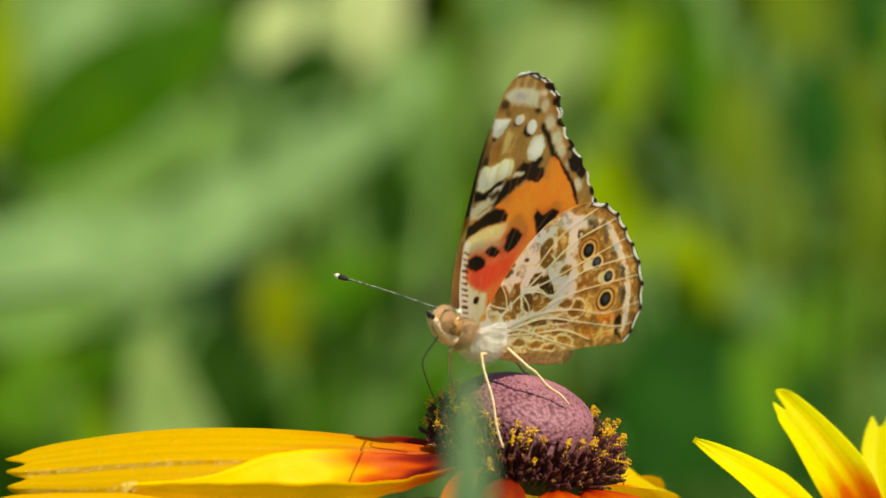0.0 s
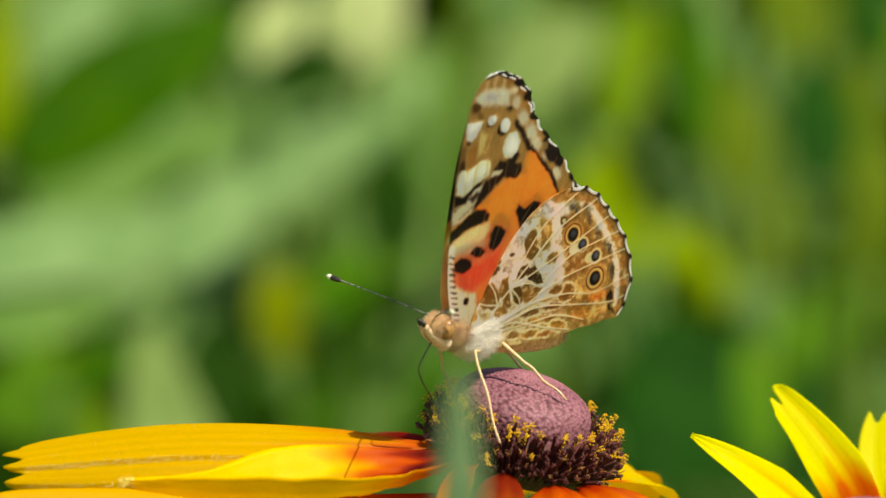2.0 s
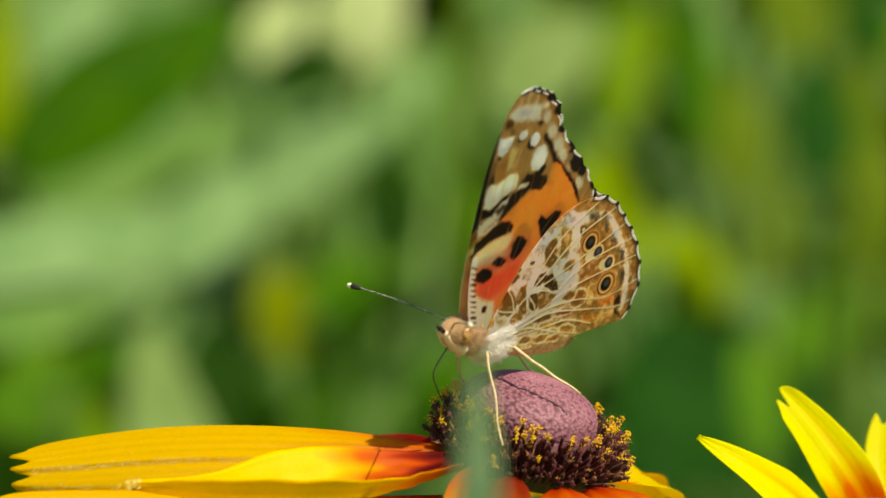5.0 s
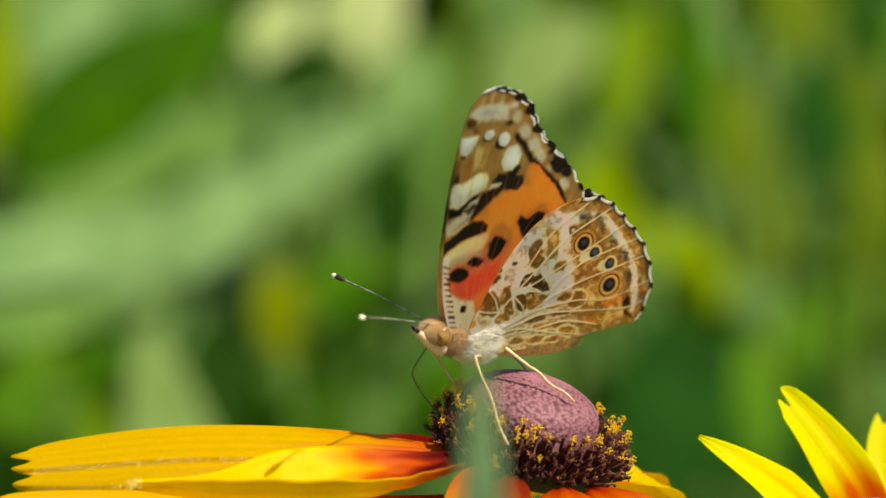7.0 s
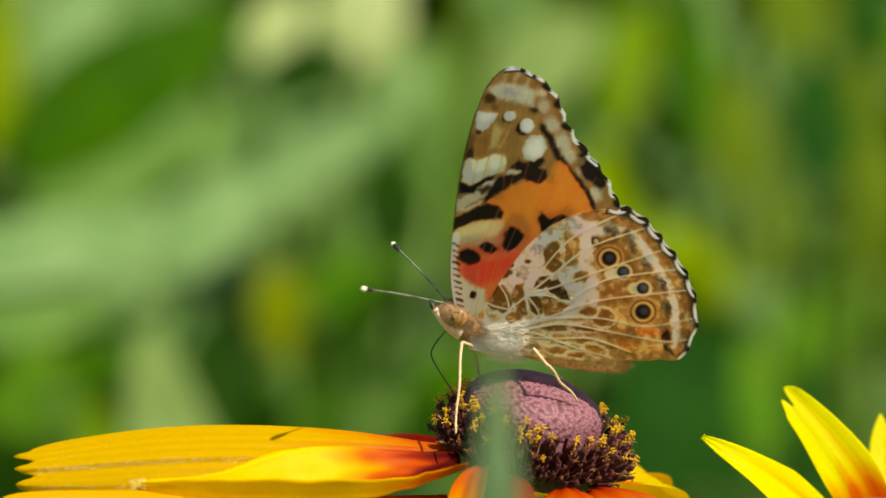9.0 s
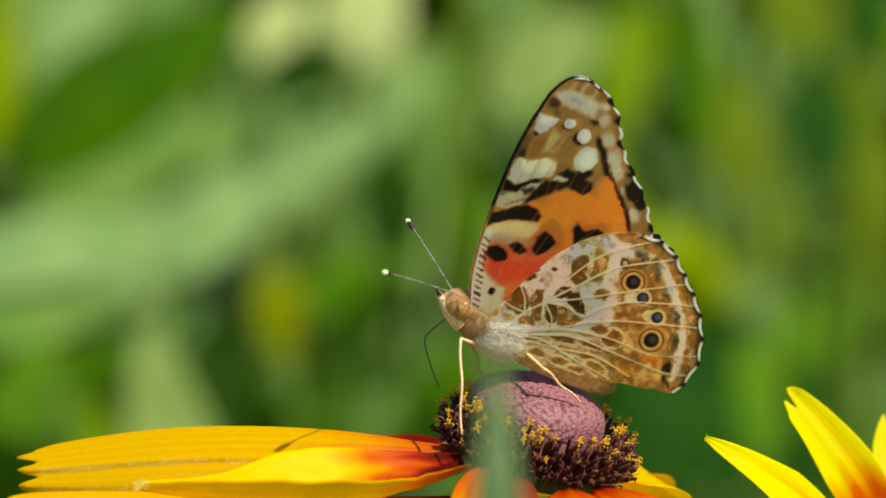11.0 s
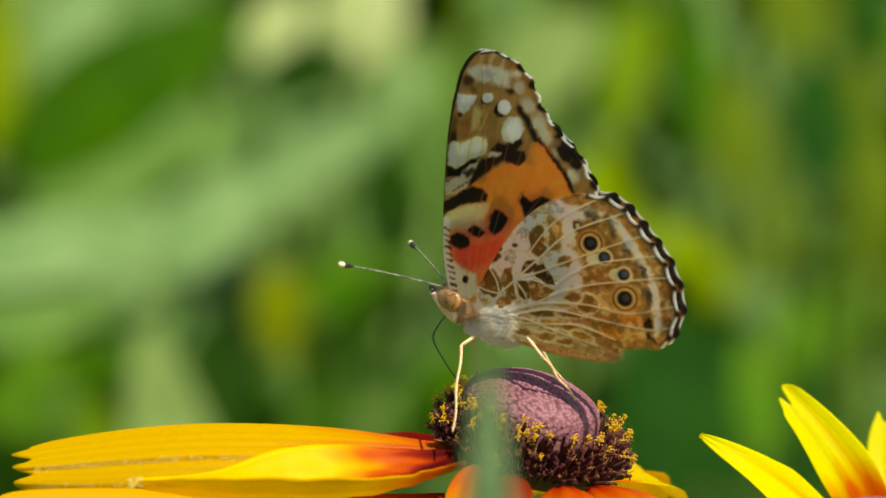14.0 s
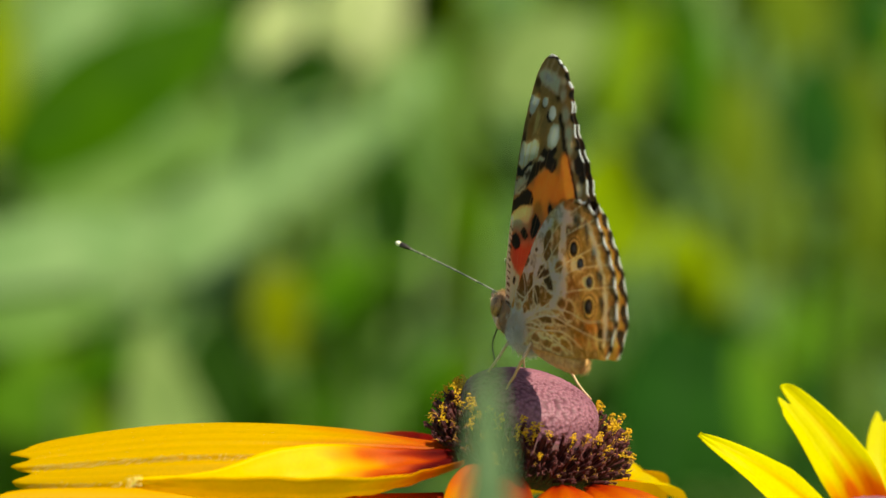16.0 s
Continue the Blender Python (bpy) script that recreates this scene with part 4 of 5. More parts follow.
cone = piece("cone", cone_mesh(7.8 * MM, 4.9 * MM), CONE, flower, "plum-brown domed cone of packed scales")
cone.location = (-0.9 * MM, 0, -0.1 * MM)
under = [TILT @ Vector((0, 0, z * MM)) for z in (-1.0, -3.0, -5.0, -6.6, -7.6)]
piece("receptacle", mesh_of("receptacle", *tube(under, [r * MM for r in (8.0, 8.8, 9.0, 7.6, 2.6)], 40)), FLORET, flower, "dark base under the florets")
FLORETS, POLLENS = [floret_mesh(k) for k in range(4)], [pollen_mesh(k) for k in range(4)]
STIGMAS = [stigma_mesh(k) for k in range(4)]
for me in FLORETS:
    me.materials.append(FLORET)
rnd = random.Random(12)


def florets(parent, rows):
    for count, r, z, lean, share, long in rows:
        for k in range(count):
            a = 2 * math.pi * (k + rnd.uniform(-0.35, 0.35)) / count
            tilt = radians(lean + rnd.uniform(-12, 12))
            out = Vector((math.cos(a), math.sin(a), 0))
            way = out * math.sin(tilt) + Vector((0, 0, math.cos(tilt)))
            spot = out * r * MM + Vector((0, 0, z * MM))
            m = (TILT.to_4x4() @ Matrix.Translation(spot) @ way.to_track_quat("Z", "Y").to_matrix().to_4x4()
                 @ Matrix.Rotation(rnd.uniform(0, 6.28), 4, "Z") @ Matrix.Scale(long * rnd.uniform(0.75, 1.15), 4))
            f = new("floret", rnd.choice(FLORETS))
            f.parent, f.matrix_basis = parent, m
            if rnd.random() < share:
                p = new("pollen_tip", rnd.choice(POLLENS))
                p.parent = f
            elif rnd.random() < 0.3:
                p = new("stigma", rnd.choice(STIGMAS))
                p.parent = f


florets(flower, [(66, 8.2, -2.4, 19, 0.85, 1.0), (80, 8.6, -2.8, 25, 0.35, 0.95), (90, 8.8, -3.3, 31, 0.2, 0.95), (94, 8.9, -3.9, 39, 0.12, 0.95), (96, 8.9, -4.6, 49, 0.07, 0.95), (90, 8.8, -5.2, 60, 0.04, 0.95)])

# ray petals: spine, face, width, cup, red reach, twist
def ray(parent, spine, face, width, cup, flush, roll=0, hollow=0.0, teeth=3, seed=0, base=(206, 62, 8), label="", tip=(240, 190, 0), keel=0.0, m=33):
    return piece("petal", petal_mesh(spine, face, width * MM, cup, teeth, seed, base, flush, roll, hollow, tip=tip, keel=keel, m=m), PETAL, parent, label)


F = on_flower


def folded_petal(parent, far, valley, near, seed, red=(204, 58, 6), tip=(250, 232, 0), n=80, m=41):
    """A petal folded along its length: its far edge, its valley and its near edge, each a few points from root to tip."""
    lines = [bend(c, n) for c in (far, valley, near)]
    up, tones, ways = [], [], []
    yellow, orange, deep, root = (np.array(lin(*c)) for c in (tip, (244, 140, 4), red, (96, 8, 8)))
    for i in range(n):
        s = i / (n - 1)
        a, b, c = (l[i] for l in lines)
        for j in range(m):
            t = 2 * j / (m - 1) - 1
            q = a * (t * (t - 1) / 2) + b * (1 - t * t) + c * (t * (t + 1) / 2)
            vein = 0.00005 * math.cos(t * 24) * min(1, s * 5)
            q = q + Vector((0, 0, vein + 0.0002 * noise.noise(Vector((s * 14, t * 3, seed)))))
            up.append(q)
            k = s + 0.05 * math.sin(t * 11 + seed) + 0.05 * noise.noise(Vector((s * 12, t * 5, seed + 4))) + 0.09 * abs(t) ** 2
            mix = lambda x0, x1: min(1, max(0, (k - x0) / (x1 - x0)))
            col = root + (deep - root) * mix(0.1, 0.24)
            col = col + (orange - col) * mix(0.18, 0.4)
            tones.append(col + (yellow - col) * mix(0.32, 0.5))
    me = mesh_of("petal", up, grid_faces(n, m))
    ways = [v.normal.copy() for v in me.vertices]
    low = [q + w * 0.00018 * min(1, 3 * (1 - abs(2 * (i % m) / (m - 1) - 1)) + 0.15) for i, (q, w) in enumerate(zip(up, ways))]
    count = n * m
    faces = [f[::-1] for f in grid_faces(n, m)] + [tuple(i + count for i in f) for f in grid_faces(n, m)]
    ring = [j for j in range(m)] + [i * m + m - 1 for i in range(1, n)] + [(n - 1) * m + j for j in range(m - 2, -1, -1)] + [i * m for i in range(n - 2, 0, -1)]
    faces += [(a, b, b + count, a + count) for a, b in zip(ring, ring[1:] + ring[:1])]
    bpy.data.meshes.remove(me)
    gold = np.array(lin(244, 182, 4))
    outer = [c * 0.25 + gold * 0.75 if k > 0.25 else c * 0.55 + gold * 0.45 for k, c in ((i // m / n, c) for i, c in enumerate(tones))]
    return piece("petal", toned(mesh_of("petal", up + low, faces), np.array(tones + outer)), PETAL, parent, "petal folded along its length, lemon yellow with a red root")


long_petal = ray(flower, [F(800, 806, -3), F(620, 808, -7), F(330, 810, -9), F(26, 834, -10)], (0.0, 0.75, -0.66), 9.6, 0.15, 0.36, 0, 0.0, 3, 1, (226, 84, 8), keel=0.045, m=65)
rnd = random.Random(31)
half = len(long_petal.data.vertices) // 2
for line_at, start, count, long in ((35, 0.5, 300, 0.0008), (55, 0.7, 110, 0.0008), (16, 0.45, 260, 0.00028)):      # fine hairs along its two folds, and short ones between
    spots = []
    for _ in range(count):
        at = half + int(rnd.uniform(start, 0.98) * 58) * 65 + min(63, max(0, line_at + round(rnd.gauss(0, 1.2 if long > 0.0005 else 9))))
        a, c, d = (long_petal.data.vertices[at + k].co for k in (0, 65, 1))
        spots.append((a + (c - a) * rnd.random() + (d - a) * rnd.random(), Vector((-0.8, -0.4, -0.5))))
    piece("petal_hair", mesh_of("petal_hair", *hairs(spots, long, 0.000016, 32)), PETAL_HAIR, long_petal, "fine pale hairs")
near_petal = folded_petal(flower, [F(812, 800, -5), F(700, 797, -9), F(590, 790, -10), F(490, 800, -12), F(380, 838, -14.5), F(246, 850, -15.5)],
             [F(820, 826, -8), F(740, 850, -12), F(640, 872, -13), F(540, 888, -14.5), F(400, 886, -15.5), F(240, 862, -16)],
             [F(828, 818, -11), F(768, 834, -15.5), F(700, 847, -17), F(550, 849, -18.5), F(380, 849, -18.5), F(250, 854, -16.5)], 2)
rnd = random.Random(35)
spots = []
for _ in range(90):                                # pale hairs at its tip
    spots.append((F(rnd.uniform(236, 262), rnd.uniform(848, 866), -16.5), Vector((-0.8, -0.3, rnd.uniform(-0.2, 0.5)))))
piece("petal_hair", mesh_of("petal_hair", *hairs(spots, 0.0007, 0.00002, 36)), PETAL_HAIR, near_petal, "fine pale hairs")
ray(flower, [F(800, 895, -5), F(560, 924, -12), F(250, 930, -16), F(-30, 918, -18)], (0.0, -0.6, 0.8), 10, 0.1, 0.4, 0, 0, 3, 3)
ray(flower, [F(850, 806, 7), F(700, 796, 14), F(600, 806, 22), F(500, 826, 30)], (0.0, -0.25, 0.97), 8, 0.3, 1.3, 0, 0, 3, 4, (150, 22, 8))
ray(flower, [F(860, 824, -8), F(838, 845, -12), F(822, 905, -18), F(812, 1020, -30)], (-0.35, -0.85, 0.45), 4.2, 0.2, 0.6, 0, 0, 3, 5, (224, 100, 30))
ray(flower, [F(915, 838, -8), F(905, 858, -13), F(900, 926, -20), F(890, 1080, -30)], (-0.1, -0.9, 0.5), 6.0, -0.3, 1.3, 0, 0, 3, 6, (150, 44, 14))
ray(flower, [F(1000, 862, -8), F(1006, 878, -14), F(1010, 932, -24), F(1016, 1066, -40)], (0.0, -0.5, 0.86), 8.5, -0.25, 0.6, 0, 0, 3, 7, (206, 62, 10))
ray(flower, [F(1060, 860, -5), F(1110, 876, -10), F(1170, 924, -18), F(1240, 1040, -28)], (0.2, -0.4, 0.9), 10, -0.2, 0.55, 0, 0, 3, 8, (206, 62, 10))
ray(flower, [F(1070, 846, 4), F(1120, 840, 12), F(1160, 848, 20), F(1194, 880, 28)], (0.25, -0.45, 0.85), 7.5, 0.1, 0.2, 0, 0, 3, 9, (226, 120, 10), tip=(238, 214, 0))
ray(flower, [F(1050, 838, 8), F(1090, 835, 20), F(1120, 850, 34), F(1140, 900, 48)], (0.1, 0.0, 1), 9, 0.1, 0.3, 0, 0, 3, 10)
ray(flower, [F(960, 820, 9), F(960, 815, 22), F(965, 830, 38), F(970, 880, 52)], (0.0, 0.0, 1), 9, 0.1, 0.3, 0, 0, 3, 11)
stalk_of(flower, ORIGIN, Vector((0.035, 0.02, 0)), 1.6 * MM)

second_flower = tagged(new("coneflower"), "bright yellow coneflower with long notched petals, opening beside the other", "flower", "coneflowers")
CENTER = sheet(1575, 965, 0.018)
second_flower.location = CENTER


def on_second(x, y, depth):
    return sheet(x, y, depth * MM) - CENTER


piece("cone", cone.data, CONE, second_flower, "plum-brown domed cone of packed scales")
florets(second_flower, [(40, 7.2, -2.2, 16, 0.9, 1.0), (40, 7.8, -3.4, 34, 0.4, 1.0), (40, 8.3, -5.2, 55, 0.0, 1.0)])
S = on_second
ray(second_flower, [S(1510, 965, 16), S(1420, 893, 12), S(1336, 830, 10), S(1243, 773, 9)], (0.35, -0.7, 0.6), 6.2, 0.1, 0.15, 0, 0, 0, 21, tip=(240, 238, 0))
ray(second_flower, [S(1550, 938, 20), S(1507, 850, 18), S(1449, 766, 18), S(1383, 691, 18)], (0.2, -0.85, 0.45), 6.9, 0.18, 0.32, 0, 0, -1, 22, (226, 84, 8), tip=(240, 238, 0))
ray(second_flower, [S(1606, 943, 24), S(1594, 866, 26), S(1588, 803, 28), S(1586, 733, 30)], (-0.1, -0.85, 0.5), 6.5, 0.2, 0.25, 0, 0, 2, 23, tip=(240, 238, 0))
ray(second_flower, [S(1610, 935, 22), S(1680, 880, 24), S(1760, 830, 26), S(1850, 790, 26)], (0.1, -0.8, 0.6), 9, 0.2, 0.3, 0, 0, 2, 24, tip=(240, 238, 0))
ray(second_flower, [S(1500, 970, 14), S(1420, 985, 4), S(1330, 1010, -4), S(1230, 1060, -10)], (0.0, -0.7, 0.7), 9, 0.2, 0.3, 0, 0, 2, 25, tip=(240, 238, 0))
ray(second_flower, [S(1560, 1000, 10), S(1540, 1070, 0), S(1520, 1150, -10), S(1510, 1240, -14)], (0.0, -0.9, 0.4), 9, 0.2, 0.3, 0, 0, 2, 26, tip=(240, 238, 0))
ray(second_flower, [S(1640, 990, 14), S(1700, 1050, 6), S(1780, 1110, 0), S(1850, 1160, -6)], (0.2, -0.8, 0.5), 9, 0.2, 0.3, 0, 0, 2, 27, tip=(240, 238, 0))
stalk_of(second_flower, CENTER, Vector((0.09, 0.05, 0)), 1.6 * MM)


def foothold(k, t):
    """Where foot k stands on the resting flower head at t seconds."""
    if k == 0:
        return sheet(905, 788, -0.0115) if t <= 7 else sheet(806, 768, -0.010) if t < 14.3 else sheet(822, 712, -0.001) if t < 15.6 else sheet(840, 706, 0.0)
    if k == 1:
        return sheet(816, 694, 0.002) if t <= 7 else sheet(854, 674, 0.003) if t < 14.3 else sheet(935, 664, 0.003)
    if k == 2:
        return sheet(1023, 711, -0.0052) if t < 14.7 else sheet(899, 700, -0.005)
    return sheet(985, 690, 0.006) if t < 7.2 else sheet(1002, 678, 0.003) if t < 14.2 else sheet(1052, 712, 0.002)


# ---- grass blade before the flower ----
def blade_mesh(name, foot, points, width, n=40, fold=0.25, tip=0.12):
    """A tapering folded blade from the foot through points."""
    pts = bend([foot] + points, n)
    verts = []
    for i, p in enumerate(pts):
        s = i / (n - 1)
        w = width * 0.5 * (0.6 + 0.4 * min(1, s * 3)) * (1 if s < 1 - tip else math.sqrt(max(0.004, (1 - s) / tip)))
        d = (pts[min(i + 1, n - 1)] - pts[max(i - 1, 0)]).normalized()
        a = d.cross(Vector((0, -1, 0.1))).normalized()
        f = a.cross(d)
        for t in (-1, -0.5, 0, 0.5, 1):
            verts.append(p + a * t * w + f * fold * w * abs(t))
        for t in (1, 0.5, 0, -0.5, -1):
            verts.append(p + a * t * w * 0.98 + f * (fold * w * abs(t) - width * 0.03))
    return mesh_of(name, verts, grid_faces(n, 10, True) + [tuple(range(10)), tuple(range((n - 1) * 10, n * 10))[::-1]])


BLADE_FOOT = sheet(884, 900, -0.19)
BLADE_FOOT = Vector((BLADE_FOOT.x, BLADE_FOOT.y, 0))
grass_blade = tagged(new("grass_blade"), "soft grey-green grass blade standing before the flower", "grass blade")
grass_blade.location = BLADE_FOOT
head = sheet(877, 620, -0.19) - BLADE_FOOT
top = [head * k + Vector((0.0015 * math.sin(k * 9), 0, 0)) for k in (0.2, 0.4, 0.6, 0.8)] + [head]
piece("blade", blade_mesh("blade", Vector((0, 0, 0)), top, 84 * UNIT * 0.73, 200, 0.3, 0.02), BLADE, grass_blade)
rib = bend([Vector((0, 0, 0))] + top, 120)
piece("midrib", mesh_of("midrib", *tube([q + Vector((0, -0.00012, 0)) for q in rib], [(4.5 - 2.5 * i / 119) * UNIT for i in range(120)], 8)), STEM, grass_blade, "raised midrib")


# ---- plants behind ----
def leaf_mesh(length, width, curl=0.25, n=14, m=7, seed=0):
    """A pointed leaf along +x with a sunken midrib and wavy edges, face up +z."""
    rnd = random.Random(seed)
    ph = rnd.uniform(0, 6)
    verts = []
    for i in range(n):
        s = i / (n - 1)
        w = width * 0.5 * math.sin(math.pi * min(1, s * 0.92 + 0.05) ** 0.8) ** 0.8 + 0.0006
        for j in range(m):
            t = 2 * j / (m - 1) - 1
            verts.append((s * length, t * w, abs(t) * w * 0.35 - curl * length * s * s + 0.05 * w * math.sin(s * 15 + ph) * abs(t)))
    top = len(verts)
    verts += [(x, y, z - 0.0004) for x, y, z in verts]
    faces = grid_faces(n, m)
    faces += [tuple(i + top for i in f[::-1]) for f in grid_faces(n, m)]
    ring = [j for j in range(m)] + [i * m + m - 1 for i in range(1, n)] + [(n - 1) * m + j for j in range(m - 2, -1, -1)] + [i * m for i in range(n - 2, 0, -1)]
    faces += [(b, a, a + top, b + top) for a, b in zip(ring, ring[1:] + ring[:1])]
    return mesh_of("leaf", verts, faces)


def placed_leaf(plant, base, x0, y0, x1, y1, depth, width, tone, face=(0.35, -0.6, 0.72), curl=0.08, seed=0):
    """A leaf of plant from sheet position x0, y0 to x1, y1 at that depth; width in sheet units at that depth."""
    k = (0.7 + depth) / 0.7
    a, b = sheet(x0, y0, depth), sheet(x1, y1, depth + 0.02)
    d = (b - a)
    z = Vector(face)
    z = (z - d * z.dot(d) / d.length_squared).normalized()
    x = d.normalized()
    m = Matrix((x, z.cross(x), z)).transposed().to_4x4()
    ob = piece("leaf", leaf_mesh(d.length, width * UNIT * k, curl, seed=seed), GREENS[tone], plant)
    m.translation = a - base
    ob.matrix_basis = m
    # stalk from the leaf's root to the plant's axis
    foot = Vector((0, 0, max(0.05, (a - base).z - 0.12)))
    piece("leaf_stalk", mesh_of("leaf_stalk", *tube(bend([foot, (foot + a - base) / 2 + Vector((0, 0, -0.01)), a - base], 10), [0.0016] * 10, 6)), STEM, plant)


def plant(label, x, depth, height):
    p = sheet(x, 441, depth)
    base = Vector((p.x, p.y, 0))
    ob = tagged(new("leafy_plant"), label, "plant", "plants behind the flowers")
    ob.location = base
    piece("stem", mesh_of("stem", *tube(bend([(0, 0, 0), (0.01, 0, height / 2), (0, 0.01, height)], 16), [0.004 - 0.0001 * i for i in range(16)], 8)), STEM, ob)
    return ob, base


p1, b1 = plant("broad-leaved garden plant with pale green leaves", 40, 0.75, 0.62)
p2, b2 = plant("tall leafy plant, some leaves coloured pale as sunlit highlights", 640, 0.85, 0.66)
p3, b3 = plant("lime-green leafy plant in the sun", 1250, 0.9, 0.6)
p4, b4 = plant("dark green leafy garden plant", 330, 1.05, 0.62)
p5, b5 = plant("bluish-green leafy garden plant", 1480, 1.05, 0.62)
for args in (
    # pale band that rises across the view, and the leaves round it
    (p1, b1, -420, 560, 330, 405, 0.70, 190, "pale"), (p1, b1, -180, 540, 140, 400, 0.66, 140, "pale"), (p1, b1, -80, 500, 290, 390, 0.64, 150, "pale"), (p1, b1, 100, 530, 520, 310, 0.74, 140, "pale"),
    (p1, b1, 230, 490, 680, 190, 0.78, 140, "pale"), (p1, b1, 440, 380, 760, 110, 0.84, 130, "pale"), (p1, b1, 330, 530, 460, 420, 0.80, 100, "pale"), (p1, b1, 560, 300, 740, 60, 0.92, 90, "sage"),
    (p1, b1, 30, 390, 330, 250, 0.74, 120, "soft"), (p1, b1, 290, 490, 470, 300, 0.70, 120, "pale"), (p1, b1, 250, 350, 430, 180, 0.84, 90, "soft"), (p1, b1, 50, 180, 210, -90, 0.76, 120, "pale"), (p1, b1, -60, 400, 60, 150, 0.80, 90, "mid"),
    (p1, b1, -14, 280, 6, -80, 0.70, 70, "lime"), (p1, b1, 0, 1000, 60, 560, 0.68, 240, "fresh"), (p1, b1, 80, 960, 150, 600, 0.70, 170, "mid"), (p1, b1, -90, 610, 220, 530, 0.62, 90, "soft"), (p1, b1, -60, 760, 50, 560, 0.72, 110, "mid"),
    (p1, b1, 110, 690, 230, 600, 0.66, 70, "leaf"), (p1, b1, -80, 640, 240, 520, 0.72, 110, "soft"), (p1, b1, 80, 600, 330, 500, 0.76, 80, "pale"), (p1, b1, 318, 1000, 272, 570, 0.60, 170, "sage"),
    # the two cream leaves carry bright highlights in their colour
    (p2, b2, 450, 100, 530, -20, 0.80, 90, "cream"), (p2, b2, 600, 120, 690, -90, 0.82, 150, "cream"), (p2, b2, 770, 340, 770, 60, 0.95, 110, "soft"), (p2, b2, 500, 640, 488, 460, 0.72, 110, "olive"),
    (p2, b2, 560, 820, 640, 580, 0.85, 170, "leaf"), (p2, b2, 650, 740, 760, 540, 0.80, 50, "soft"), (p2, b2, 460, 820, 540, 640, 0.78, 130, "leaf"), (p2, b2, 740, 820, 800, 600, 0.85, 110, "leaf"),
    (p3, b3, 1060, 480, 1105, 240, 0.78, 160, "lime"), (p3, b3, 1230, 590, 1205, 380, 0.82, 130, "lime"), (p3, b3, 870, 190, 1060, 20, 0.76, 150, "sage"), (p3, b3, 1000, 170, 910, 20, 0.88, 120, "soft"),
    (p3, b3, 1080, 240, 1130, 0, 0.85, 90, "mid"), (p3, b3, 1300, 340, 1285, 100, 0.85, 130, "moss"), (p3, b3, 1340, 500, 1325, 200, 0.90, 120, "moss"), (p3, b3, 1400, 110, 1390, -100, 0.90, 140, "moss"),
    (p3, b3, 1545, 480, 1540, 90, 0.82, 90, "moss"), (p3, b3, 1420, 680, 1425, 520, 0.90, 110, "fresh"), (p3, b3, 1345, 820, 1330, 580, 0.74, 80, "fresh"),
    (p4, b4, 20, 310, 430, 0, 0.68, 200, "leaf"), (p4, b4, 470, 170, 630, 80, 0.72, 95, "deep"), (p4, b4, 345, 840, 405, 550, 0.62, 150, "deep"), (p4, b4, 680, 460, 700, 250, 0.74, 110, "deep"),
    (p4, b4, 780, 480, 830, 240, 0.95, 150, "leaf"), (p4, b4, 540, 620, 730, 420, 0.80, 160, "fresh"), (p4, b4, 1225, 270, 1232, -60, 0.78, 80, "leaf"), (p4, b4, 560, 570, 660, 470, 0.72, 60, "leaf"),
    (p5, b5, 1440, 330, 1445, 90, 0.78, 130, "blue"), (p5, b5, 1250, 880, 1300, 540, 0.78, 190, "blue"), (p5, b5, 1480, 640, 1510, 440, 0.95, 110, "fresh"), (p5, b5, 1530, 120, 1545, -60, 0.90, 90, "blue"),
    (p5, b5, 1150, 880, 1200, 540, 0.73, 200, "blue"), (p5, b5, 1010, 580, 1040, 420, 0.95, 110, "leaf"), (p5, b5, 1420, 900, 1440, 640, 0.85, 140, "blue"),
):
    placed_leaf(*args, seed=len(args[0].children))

# tall grass among the plants
for k, (x, w, tone) in enumerate(((1190, 30, "deep"), (1260, 26, "moss"), (1330, 30, "deep"), (1385, 24, "moss"), (1500, 34, "moss"), (1440, 26, "deep"), (980, 30, "mid"), (830, 30, "mid"))):
    foot = sheet(x + 20, 441, 0.95)
    foot = Vector((foot.x, foot.y, 0))
    g = tagged(new("tall_grass"), "tall green grass blade among the plants", "grass", "tall grass blades")
    g.location = foot
    piece("blade", blade_mesh("blade", Vector((0, 0, 0)), [sheet(x + 8, 700, 0.95) - foot, sheet(x, 300, 0.95) - foot, sheet(x - 12, -150, 0.95) - foot], w * UNIT * 2.3, 24), GREENS[tone], g)

# hedge: a deep mass of leaves that closes the view
rnd = random.Random(77)
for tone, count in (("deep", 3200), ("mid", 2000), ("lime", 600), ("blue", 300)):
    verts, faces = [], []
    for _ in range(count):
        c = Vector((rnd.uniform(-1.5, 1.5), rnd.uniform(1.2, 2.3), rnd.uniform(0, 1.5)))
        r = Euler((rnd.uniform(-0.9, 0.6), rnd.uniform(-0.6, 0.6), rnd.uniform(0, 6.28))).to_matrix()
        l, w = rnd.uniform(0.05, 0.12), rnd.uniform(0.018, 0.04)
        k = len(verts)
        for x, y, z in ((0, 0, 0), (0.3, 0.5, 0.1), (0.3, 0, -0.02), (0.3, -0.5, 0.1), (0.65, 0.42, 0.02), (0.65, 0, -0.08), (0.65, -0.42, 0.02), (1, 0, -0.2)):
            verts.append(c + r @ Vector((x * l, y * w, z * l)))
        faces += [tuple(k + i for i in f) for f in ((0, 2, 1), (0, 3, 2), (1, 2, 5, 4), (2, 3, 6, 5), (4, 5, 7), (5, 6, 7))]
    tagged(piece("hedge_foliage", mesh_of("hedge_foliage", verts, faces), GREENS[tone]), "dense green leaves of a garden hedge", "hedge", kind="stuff")


